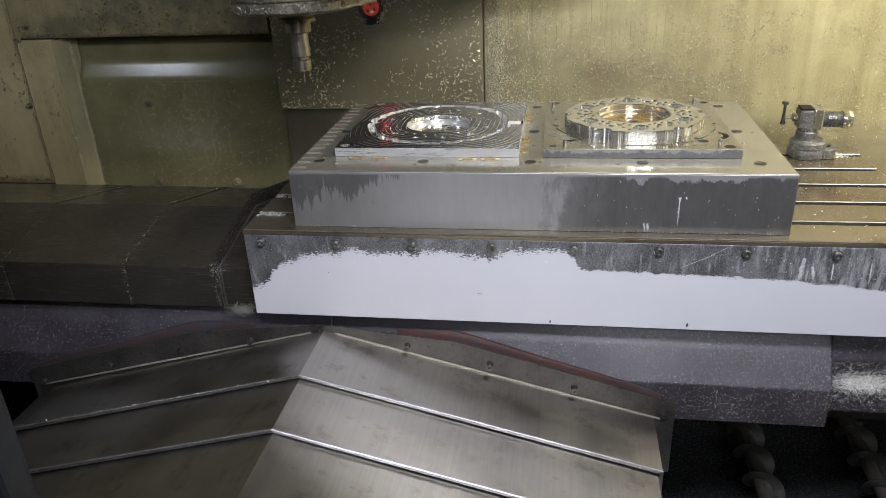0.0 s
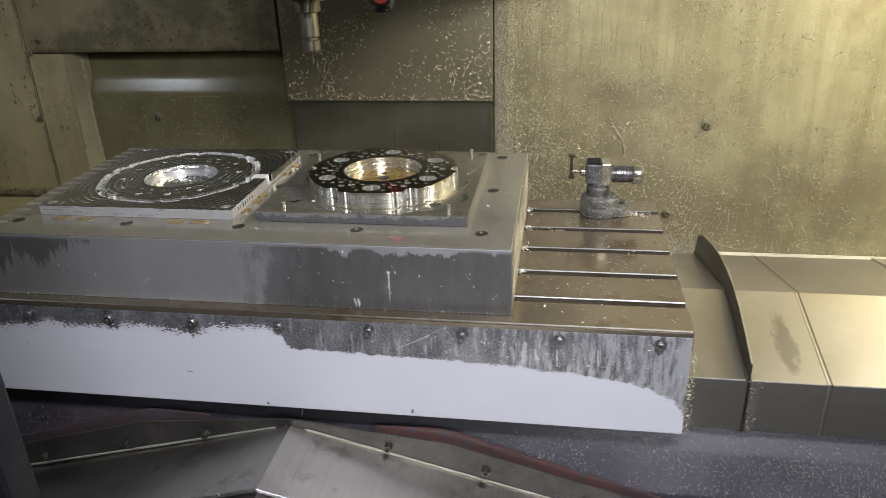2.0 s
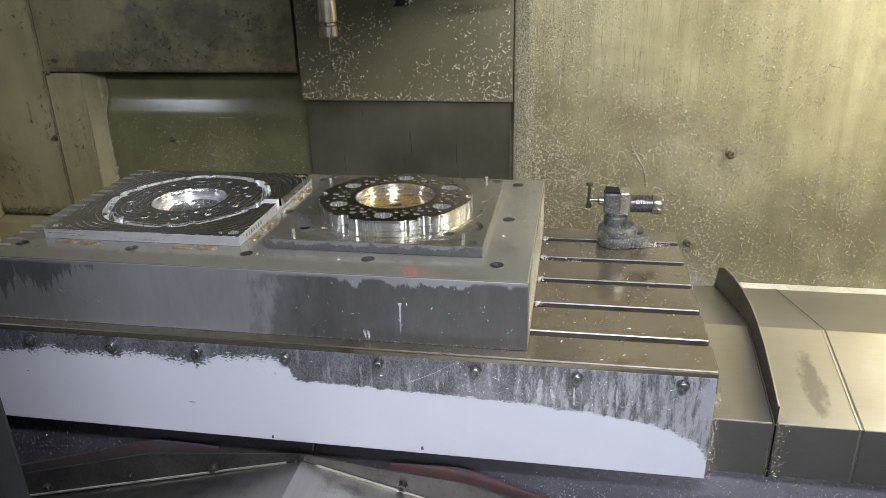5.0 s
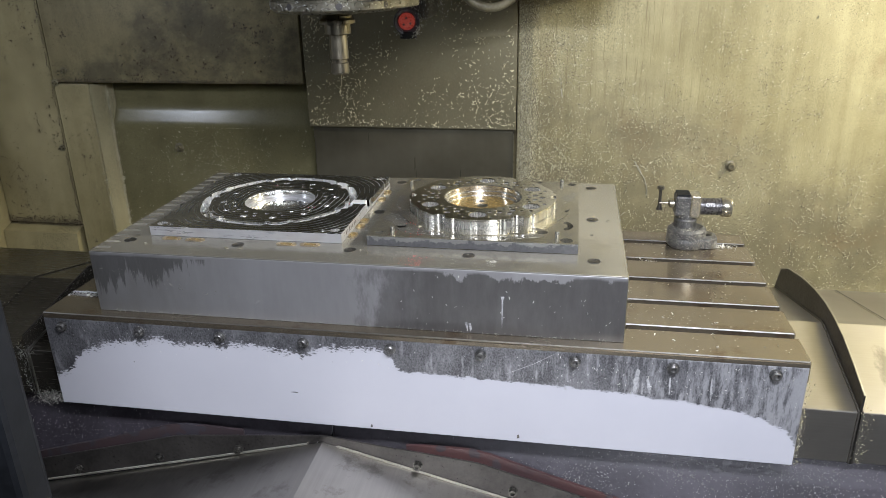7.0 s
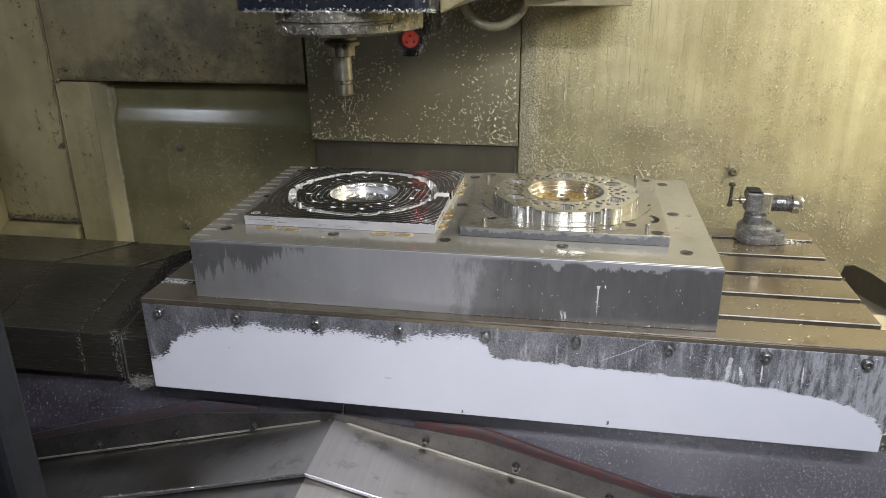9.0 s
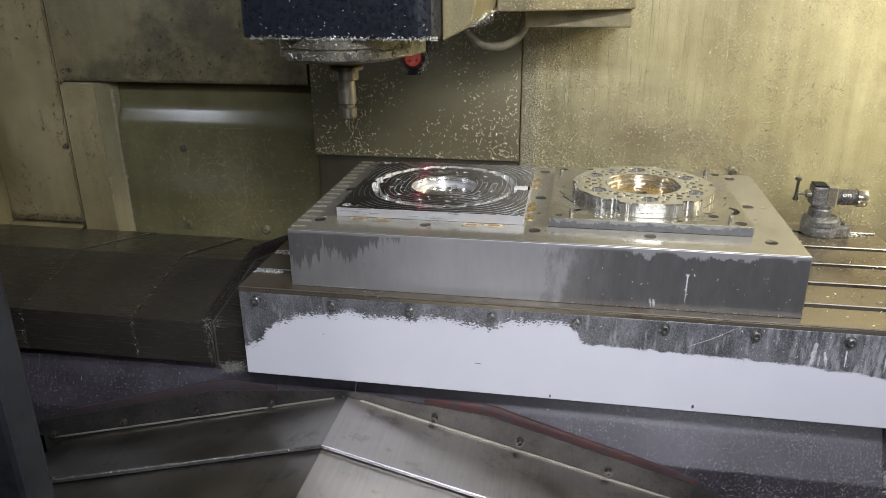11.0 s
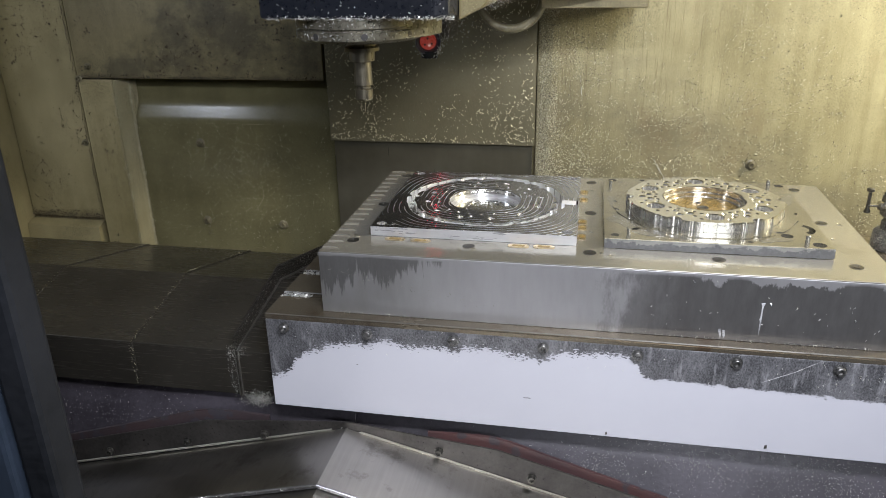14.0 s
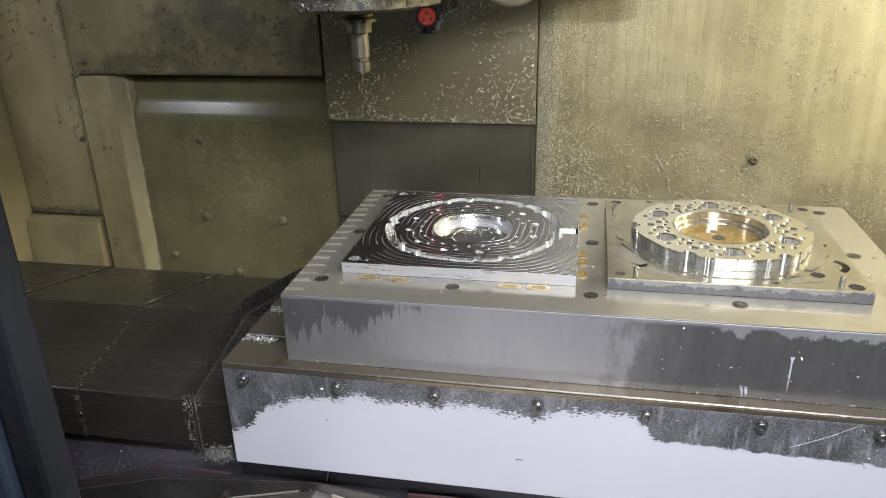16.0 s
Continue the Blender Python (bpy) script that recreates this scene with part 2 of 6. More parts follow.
WALL = wall_paint("coolant_stained_wall_paint", (0.205, 0.180, 0.088), (0.40, 0.363, 0.207), 0.36, 0.45, 0.25, 0.7)
# black grime, with shade put into the darker paint as well
UPPERPAINT = wall_paint("grimed_and_shaded_paint", (0.125, 0.104, 0.048), (0.255, 0.217, 0.110), 0.42, 0.95, 0.2, soot=0.65)
GRIMESPECK = surface("dark_grime_specks", (0.020, 0.016, 0.010), (0.100, 0.068, 0.036), 0.5, 0.0, 30.0, 200.0)
GRIMESCREW = surface("grimy_screw_paint", (0.078, 0.067, 0.038), (0.205, 0.183, 0.112), 0.4, 0.1, 30.0, 200.0)
GRIMY = wall_paint("grimy_wall_paint", (0.195, 0.164, 0.074), (0.37, 0.318, 0.168), 0.42, 0.95, 0.2)
# recess paint, set about half as bright as the panels beside it
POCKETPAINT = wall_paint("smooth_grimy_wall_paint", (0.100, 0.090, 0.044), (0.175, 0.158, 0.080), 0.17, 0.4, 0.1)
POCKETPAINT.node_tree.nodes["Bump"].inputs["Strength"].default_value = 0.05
# dark tone for unseen roof and side wall, dims bounce and reflections
UNSEENDARK = surface("dark_unseen_enclosure_paint", (0.10, 0.09, 0.06), (0.16, 0.145, 0.10), 0.6, 0.0, 4.0, 100.0)
JAMB = wall_paint("bare_edge_paint", (0.24, 0.210, 0.113), (0.38, 0.347, 0.213), 0.5, 0.8, 0.15)
PALEBOX = surface("pale_chip_box_paint", (0.36, 0.34, 0.27), (0.62, 0.60, 0.52), 0.5, 0.1, 9.0, 190.0, spots=(260.0, 0.60, (0.27, 0.25, 0.19)), bumpy=0.3, share=0.3)
SLIDE = surface("dusty_slideway_cover_steel", (0.115, 0.104, 0.060), (0.165, 0.150, 0.092), 0.38, 0.1, 4.0, 300.0, (1, 1, 0.6), 0.04, spots=(160.0, 0.69, (0.30, 0.29, 0.25)), vary=0.04)
SLIDECLEAN = surface("wiped_slideway_cover_steel", (0.100, 0.092, 0.064), (0.162, 0.150, 0.108), 0.29, 0.55, 3.5, 60.0, (1, 1, 0.04), 0.004, share=0.08, vary=0.02)
STEEL = sheet_steel("brushed_cover_steel", (0.44, 0.417, 0.350), (0.62, 0.590, 0.506), 0.37, (0.006, 1, 1), scored=0.0, fine=110.0, share=0.3, relief=0.0)
INNERSTEEL = sheet_steel("oil_smeared_cover_steel", (0.34, 0.322, 0.280), (0.52, 0.495, 0.44), 0.30, (0.06, 1, 1), scored=0.0, relief=0.0, smear=(0.898, 0.140, 0.024, 0.105))
# cover steel with the left side's shade put into its colour
SHADESTEEL = surface("shade_darkened_cover_steel", (0.044, 0.040, 0.032), (0.082, 0.075, 0.060), 0.26, 0.6, 3.0, 300.0, (0.05, 1, 1), 0.004, share=0.10, vary=0.03)
ROOFSTEEL = sheet_steel("brushed_roof_cover_steel", (0.30, 0.284, 0.256), (0.56, 0.535, 0.49), 0.30, (1, 0.03, 1), (0.235, 0.220, 0.195), metal=1.0, scored=0.08, fine=160.0, share=0.13, relief=0.0008)
APRONSTEEL = surface("oily_and_shaded_steel", (0.036, 0.033, 0.030), (0.082, 0.076, 0.069), 0.36, 0.6, 14.0, 180.0)
BEAD = surface("bright_folded_edge_steel", (0.26, 0.256, 0.255), (0.40, 0.396, 0.40), 0.36, 0.9, 30.0, 200.0)
# bead steel again, darkened for the slope turned from the light
SHADEDBEAD = surface("shaded_folded_edge_steel", (0.12, 0.117, 0.112), (0.24, 0.235, 0.225), 0.42, 0.8, 30.0, 200.0, spots=(160.0, 0.66, (0.40, 0.39, 0.37)))
PANSTEEL = surface("wet_oily_pan_steel", (0.016, 0.018, 0.019), (0.040, 0.043, 0.045), 0.25, 0.3, 3.0, 120.0, bumpy=0.03)
MARK = surface("pale_scratch_metal", (0.30, 0.27, 0.20), (0.48, 0.45, 0.36), 0.6, 0.3, 30.0, 200.0)
DARKSTEEL = surface("oily_dark_steel", (0.06, 0.057, 0.05), (0.13, 0.12, 0.10), 0.35, 0.5, 7.0, 180.0)
GROUND = sheet_steel("ground_table_steel", (0.180, 0.150, 0.106), (0.300, 0.262, 0.198), 0.19, (0.05, 1, 1), (0.12, 0.075, 0.042), 0.76)
PLATE = sheet_steel("ground_fixture_plate", (0.345, 0.328, 0.274), (0.455, 0.434, 0.367), 0.16, (0.05, 1, 1), (0.26, 0.238, 0.18), 0.70)
ALU = surface("milled_aluminium", (0.67, 0.66, 0.625), (0.80, 0.79, 0.75), 0.12, 1.0, 6.0, 300.0, (0.1, 1, 1), 0.008, vary=0.03)
MIRROR = ridged_mirror()
ALUMATT = surface("skimmed_aluminium", (0.27, 0.252, 0.192), (0.41, 0.388, 0.312), 0.21, 0.8, 9.0, 260.0, bumpy=0.006, share=0.15, vary=0.04, spots=(26.0, 0.60, (0.27, 0.258, 0.22)))
DULLALU = surface("coolant_dulled_aluminium", (0.27, 0.262, 0.232), (0.35, 0.342, 0.305), 0.20, 0.75, 30.0, 260.0, bumpy=0.01, share=0.2)
CUTWALL = surface("side_milled_aluminium", (0.48, 0.48, 0.468), (0.76, 0.76, 0.745), 0.22, 0.9, 22.0, 60.0, (1, 1, 0.01), 0.01, share=0.7)
# metal of the added sleeves, tuned so hole walls look lit
HOLEWALL = surface("pale_hole_sleeve_metal", (0.58, 0.575, 0.555), (0.86, 0.855, 0.83), 0.22, 0.88, 60.0, 90.0, (1, 1, 0.05), 0.01, share=0.5)
BOREWALL = surface("turned_aluminium_bore", (0.66, 0.655, 0.63), (0.84, 0.835, 0.81), 0.15, 0.95, 12.0, 40.0, (1, 1, 0.01), 0.003, share=0.6, vary=0.03)
FACEMARK = surface("pale_cutter_marks", (0.36, 0.345, 0.295), (0.52, 0.50, 0.44), 0.34, 0.6, 20.0, 160.0, (0.1, 1, 1), 0.02)
FACED = surface("faced_aluminium_edge", (0.50, 0.50, 0.51), (0.62, 0.62, 0.62), 0.34, 0.62, 12.0, 200.0, (0.1, 1, 1), 0.02)
MOTTLED = tide_edge()
SCRATCHED = surface("scratched_sawn_steel", (0.150, 0.136, 0.082), (0.30, 0.276, 0.185), 0.40, 0.6, 14.0, 120.0, (1, 0.3, 1), 0.2, spots=(120.0, 0.66, (0.55, 0.51, 0.40)))
HEADPAINT = surface("dark_blue_head_paint", (0.0045, 0.0056, 0.0085), (0.008, 0.0095, 0.0135), 0.32, 0.0, 5.0, 150.0)
BLACK = surface("black_rubber", (0.005, 0.0056, 0.0065), (0.012, 0.013, 0.015), 0.5, 0.0, 8.0, 120.0)
CAST = surface("chip_covered_casting", (0.021, 0.018, 0.022), (0.054, 0.048, 0.057), 0.42, 0.1, 9.0, 130.0, bumpy=0.2, spots=(230.0, 0.735, (0.22, 0.22, 0.235)))
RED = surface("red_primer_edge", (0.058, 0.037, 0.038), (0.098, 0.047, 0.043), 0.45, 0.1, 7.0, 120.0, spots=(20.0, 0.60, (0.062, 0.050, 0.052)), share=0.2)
# the lip's red again, darkened for the shade on the left
SHADEDRED = surface("shaded_red_edge", (0.036, 0.029, 0.031), (0.054, 0.034, 0.035), 0.5, 0.0, 9.0, 120.0, spots=(26.0, 0.54, (0.042, 0.038, 0.044)), share=0.2)
CHUTE = surface("oily_brown_sheet", (0.032, 0.028, 0.017), (0.068, 0.060, 0.038), 0.40, 0.0, 7.0, 200.0, bumpy=0.05, spots=(40.0, 0.68, (0.075, 0.054, 0.030)), share=0.15)
CHIP = surface("aluminium_chips", (0.50, 0.50, 0.47), (0.74, 0.74, 0.70), 0.32, 0.7, 40.0, 200.0)
DULLCHIP = surface("dull_and_shaded_chips", (0.15, 0.15, 0.135), (0.42, 0.41, 0.36), 0.40, 0.6, 40.0, 200.0)
WALLCHIP = surface("chips_with_yellow_oil", (0.29, 0.268, 0.168), (0.56, 0.52, 0.36), 0.36, 0.25, 40.0, 200.0)
CRUST = surface("golden_crust_of_chips", (0.075, 0.062, 0.036), (0.22, 0.188, 0.118), 0.42, 0.4, 40.0, 300.0, bumpy=0.7, spots=(240.0, 0.62, (0.58, 0.54, 0.40)))
COLUMNCHIP = surface("pale_golden_chips", (0.50, 0.460, 0.30), (0.74, 0.695, 0.50), 0.34, 0.4, 40.0, 200.0)
BRIGHTCHIP = surface("bright_golden_chips", (0.48, 0.44, 0.285), (0.74, 0.695, 0.50), 0.32, 0.3, 40.0, 200.0)
GROOVEWALL = surface("bright_side_milled_wall", (0.53, 0.53, 0.517), (0.77, 0.77, 0.75), 0.30, 0.65, 22.0, 60.0, (1, 1, 0.01), 0.01, share=0.7)
PADALU = surface("pale_matt_aluminium", (0.62, 0.62, 0.63), (0.74, 0.74, 0.74), 0.5, 0.3, 20.0, 200.0)
SETTERBODY = surface("dusty_black_barrel", (0.030, 0.029, 0.031), (0.075, 0.072, 0.072), 0.28, 0.2, 12.0, 200.0, bumpy=0.04, spots=(220.0, 0.68, (0.30, 0.29, 0.26)))
CHIPCAKE = surface("caked_chips_on_metal", (0.045, 0.045, 0.045), (0.17, 0.17, 0.165), 0.45, 0.5, 60.0, 300.0, bumpy=0.8, spots=(260.0, 0.64, (0.60, 0.60, 0.56)))
BRASS = surface("brass_coloured_slot", (0.42, 0.33, 0.19), (0.62, 0.51, 0.33), 0.33, 0.9, 20.0, 200.0)
GOLDTONE = surface("brown_gold_metal", (0.25, 0.168, 0.050), (0.39, 0.280, 0.108), 0.20, 0.5, 18.0, 160.0)
DOORPAINT = surface("dark_door_paint", (0.011, 0.0155, 0.022), (0.020, 0.027, 0.039), 0.45, 0.0, 5.0, 150.0)
SCREW = surface("oily_screw_steel", (0.05, 0.05, 0.045), (0.16, 0.15, 0.13), 0.35, 0.8, 30.0, 200.0)
BOLTSTEEL = surface("wet_bolt_steel", (0.10, 0.10, 0.095), (0.26, 0.255, 0.245), 0.33, 0.8, 30.0, 200.0)
HOLE = surface("hole_shadow_steel", (0.02, 0.02, 0.02), (0.05, 0.045, 0.04), 0.5, 0.4, 30.0, 200.0)
HOLDER = surface("tool_holder_steel", (0.15, 0.135, 0.098), (0.26, 0.235, 0.175), 0.34, 0.9, 20.0, 260.0, (1, 1, 0.05))
# tones of the unseen shop, lowered to weaken its reflection in steel
SHOPFLOOR = surface("dark_unseen_floor", (0.05, 0.05, 0.05), (0.10, 0.10, 0.10), 0.6, 0.0, 2.0, 60.0)
SHOP = surface("shop_paint", (0.12, 0.125, 0.13), (0.18, 0.185, 0.19), 0.7, 0.0, 2.0, 60.0)
LENS = surface("red_glass_lens", (0.10, 0.03, 0.02), (0.20, 0.06, 0.04), 0.30, 0.0, 30.0, 200.0)
LENS.node_tree.nodes["Principled BSDF"].inputs["Emission Color"].default_value = (1.0, 0.11, 0.075, 1)
LENS.node_tree.nodes["Principled BSDF"].inputs["Emission Strength"].default_value = 0.12
LASER = surface("red_laser_glass", (0.20, 0.02, 0.02), (0.30, 0.04, 0.04), 0.2, 0.0, 30.0, 200.0)
LASER.node_tree.nodes["Principled BSDF"].inputs["Emission Color"].default_value = (1.0, 0.06, 0.10, 1)
LASER.node_tree.nodes["Principled BSDF"].inputs["Emission Strength"].default_value = 11.0
WHITEPRINT = surface("white_print", (0.7, 0.7, 0.7), (0.8, 0.8, 0.8), 0.5, 0.0, 30.0, 200.0)


for matt in (DOORPAINT, BLACK, CHUTE):
    matt.node_tree.nodes["Principled BSDF"].inputs["Specular IOR Level"].default_value = 0.1


# ---- mesh helpers ----
def part(name, bm, material, parent=None, label=""):
    """Links a bmesh as one mesh object, under a thing or a part."""
    bmesh.ops.recalc_face_normals(bm, faces=bm.faces)
    me = bpy.data.meshes.new(name)
    bm.to_mesh(me)
    bm.free()
    me.materials.append(material)
    ob = new(name, me)
    ob.parent = parent
    if label:
        tagged(ob, label)
    return ob


def thing(name, label, category, group="", kind=""):
    return tagged(new(name), label, category, group, kind)


def box(x0, x1, y0, y1, z0, z1, bevel=0.0, bm=None, segments=2):
    bm2 = bmesh.new()
    bmesh.ops.create_cube(bm2, size=1.0, matrix=Matrix.LocRotScale(((x0 + x1) / 2, (y0 + y1) / 2, (z0 + z1) / 2), None, (x1 - x0, y1 - y0, z1 - z0)))
    if bevel:
        bmesh.ops.bevel(bm2, geom=bm2.edges[:], offset=bevel, segments=segments, affect="EDGES", profile=0.5)
    return join(bm, bm2)


def join(bm, bm2):
    if bm is None:
        return bm2
    me = bpy.data.meshes.new("tmp")
    bm2.to_mesh(me)
    bm2.free()
    bm.from_mesh(me)
    bpy.data.meshes.remove(me)
    return bm


def prism(outline, axis, a, b, bm=None, bevel=0.0):
    """A closed outline, swept along one axis from a to b. Outline in (y, z) for x, (x, z) for y, (x, y) for z."""
    bm2 = bmesh.new()
    spot = {"x": lambda p, c: (c, p[0], p[1]), "y": lambda p, c: (p[0], c, p[1]), "z": lambda p, c: (p[0], p[1], c)}[axis]
    lo, hi = [bm2.verts.new(spot(p, a)) for p in outline], [bm2.verts.new(spot(p, b)) for p in outline]
    n = len(outline)
    for k in range(n):
        bm2.faces.new((lo[k], lo[(k + 1) % n], hi[(k + 1) % n], hi[k]))
    bm2.faces.new(lo)
    bm2.faces.new(hi)
    bmesh.ops.recalc_face_normals(bm2, faces=bm2.faces)
    if bevel:
        bmesh.ops.bevel(bm2, geom=bm2.edges[:], offset=bevel, segments=2, affect="EDGES", profile=0.5)
    return join(bm, bm2)


def lathe(profile, m=None, segments=40, bm=None, cap=True):
    """Turns a profile of (radius, height) round z, then poses it."""
    bm2 = bmesh.new()
    rings = [[bm2.verts.new((r * math.cos(2 * math.pi * k / segments), r * math.sin(2 * math.pi * k / segments), z)) for k in range(segments)] for r, z in profile]
    for a, b in zip(rings, rings[1:]):
        for k in range(segments):
            bm2.faces.new((a[k], a[(k + 1) % segments], b[(k + 1) % segments], b[k]))
    if cap:
        bm2.faces.new(rings[0])
        bm2.faces.new(rings[-1])
    bmesh.ops.recalc_face_normals(bm2, faces=bm2.faces)
    if m is not None:
        bmesh.ops.transform(bm2, matrix=m, verts=bm2.verts)
    return join(bm, bm2)


def smooth(ob, angle=35):
    for p in ob.data.polygons:
        p.use_smooth = True
    ob.data.set_sharp_from_angle(angle=radians(angle))
    return ob


def tube(points, radius, segments=10, bm=None):
    """A round bar through points."""
    bm2 = bmesh.new()
    pts = [Vector(p) for p in points]
    rings = []
    for k, p in enumerate(pts):
        d = (pts[min(k + 1, len(pts) - 1)] - pts[max(k - 1, 0)]).normalized()
        q = d.to_track_quat("Z", "Y")
        rings.append([bm2.verts.new(p + q @ Vector((radius * math.cos(2 * math.pi * j / segments), radius * math.sin(2 * math.pi * j / segments), 0))) for j in range(segments)])
    for a, b in zip(rings, rings[1:]):
        for j in range(segments):
            bm2.faces.new((a[j], a[(j + 1) % segments], b[(j + 1) % segments], b[j]))
    bm2.faces.new(rings[0])
    bm2.faces.new(rings[-1])
    return join(bm, bm2)


def plate_with_holes(outer, holes, z0, z1, bm=None, chamfer=0.0):
    """A flat plate between two heights, cut through by closed loops of (x, y); the holes may have a chamfered rim."""
    bm2 = bmesh.new()

    def wider(loop):
        cx, cy = sum(p[0] for p in loop) / len(loop), sum(p[1] for p in loop) / len(loop)
        r = math.hypot(loop[0][0] - cx, loop[0][1] - cy)
        k = (r + chamfer) / r
        return [(cx + (x - cx) * k, cy + (y - cy) * k) for x, y in loop]

    rims = [wider(h) if chamfer else h for h in holes]
    for z, loops in ((z1, [outer, *rims]), (z0, [outer, *holes])):
        edges = []
        for loop in loops:
            vs = [bm2.verts.new((x, y, z)) for x, y in loop]
            edges += [bm2.edges.new((vs[k], vs[(k + 1) % len(vs)])) for k in range(len(vs))]
        bmesh.ops.triangle_fill(bm2, use_beauty=True, use_dissolve=False, edges=edges, normal=(0, 0, 1))

    def wall_between(a, za, b, zb):
        lo, hi = [bm2.verts.new((x, y, za)) for x, y in a], [bm2.verts.new((x, y, zb)) for x, y in b]
        for k in range(len(a)):
            n = (k + 1) % len(a)
            bm2.faces.new((lo[k], lo[n], hi[n], hi[k]))

    wall_between(outer, z0, outer, z1)
    for loop, rim in zip(holes, rims):
        if chamfer:
            wall_between(loop, z0, loop, z1 - chamfer)
            wall_between(loop, z1 - chamfer, rim, z1)
        else:
            wall_between(loop, z0, loop, z1)
    bmesh.ops.remove_doubles(bm2, verts=bm2.verts, dist=1e-6)
    return join(bm, bm2)


def ring_of(x, y, r, n=20):
    return [(x + r * math.cos(2 * math.pi * k / n), y + r * math.sin(2 * math.pi * k / n)) for k in range(n)]


def scatter(name, label, spots, material, size=(0.002, 0.006), seed=1, width=(0.25, 0.6)):
    """Many small chips in one mesh, most of them thick crumbs with a ridge, some thin bent flakes; spots: (place, normal) pairs."""
    rnd = random.Random(seed)
    verts, faces = [], []
    for p, n in spots:
        p, n = Vector(p), Vector(n).normalized()
        q = n.to_track_quat("Z", "Y") @ Euler((rnd.uniform(-0.4, 0.4), rnd.uniform(-0.4, 0.4), rnd.uniform(0, 6.3))).to_quaternion()
        l, w = rnd.uniform(*size), rnd.uniform(*width)
        k = len(verts)
        if rnd.random() < 0.3:
            h = l * rnd.uniform(0.15, 0.5)
            shape = ((-l, -l * w * 0.5, 0), (-l * 0.1, -l * w * 0.6, h), (l, -l * w * 0.2, h * 0.2), (l * 0.8, l * w * 0.5, h * 0.3), (0, l * w * 0.7, h * 1.2), (-l * 0.9, l * w * 0.4, h * 0.2))
            faces += [(k, k + 1, k + 4, k + 5), (k + 1, k + 2, k + 3, k + 4)]
        else:
            b, h, c = l * w * 0.75, l * w * rnd.uniform(0.6, 1.1), l * rnd.uniform(-0.25, 0.25)
            shape = ((-l, c, 0), (l, c, 0), (0, -b, -0.1 * h), (0, b, -0.1 * h), (-l * 0.4, c * 0.4, h), (l * 0.45, c * 0.4, h * 0.85))
            faces += [(k, k + 2, k + 4), (k + 2, k + 5, k + 4), (k + 2, k + 1, k + 5), (k + 1, k + 3, k + 5), (k + 3, k + 4, k + 5), (k + 3, k, k + 4)]
        verts += [p + q @ Vector(v) for v in shape]
    me = bpy.data.meshes.new(name)
    me.from_pydata([tuple(v) for v in verts], [], faces)
    me.materials.append(material)
    return tagged(new(name, me), label, "chips", kind="stuff")


# ---- what moves, and how ----
MOVING = []


def riding(ob, rule):
    """rule: from the three axes to the thing's shift."""
    MOVING.append((ob, rule))
    return ob


def with_table(x, y, h):
    return (x, y, 0)


def with_saddle(x, y, h):
    return (0, y, 0)


def with_head(x, y, h):
    return (0, 0, h)


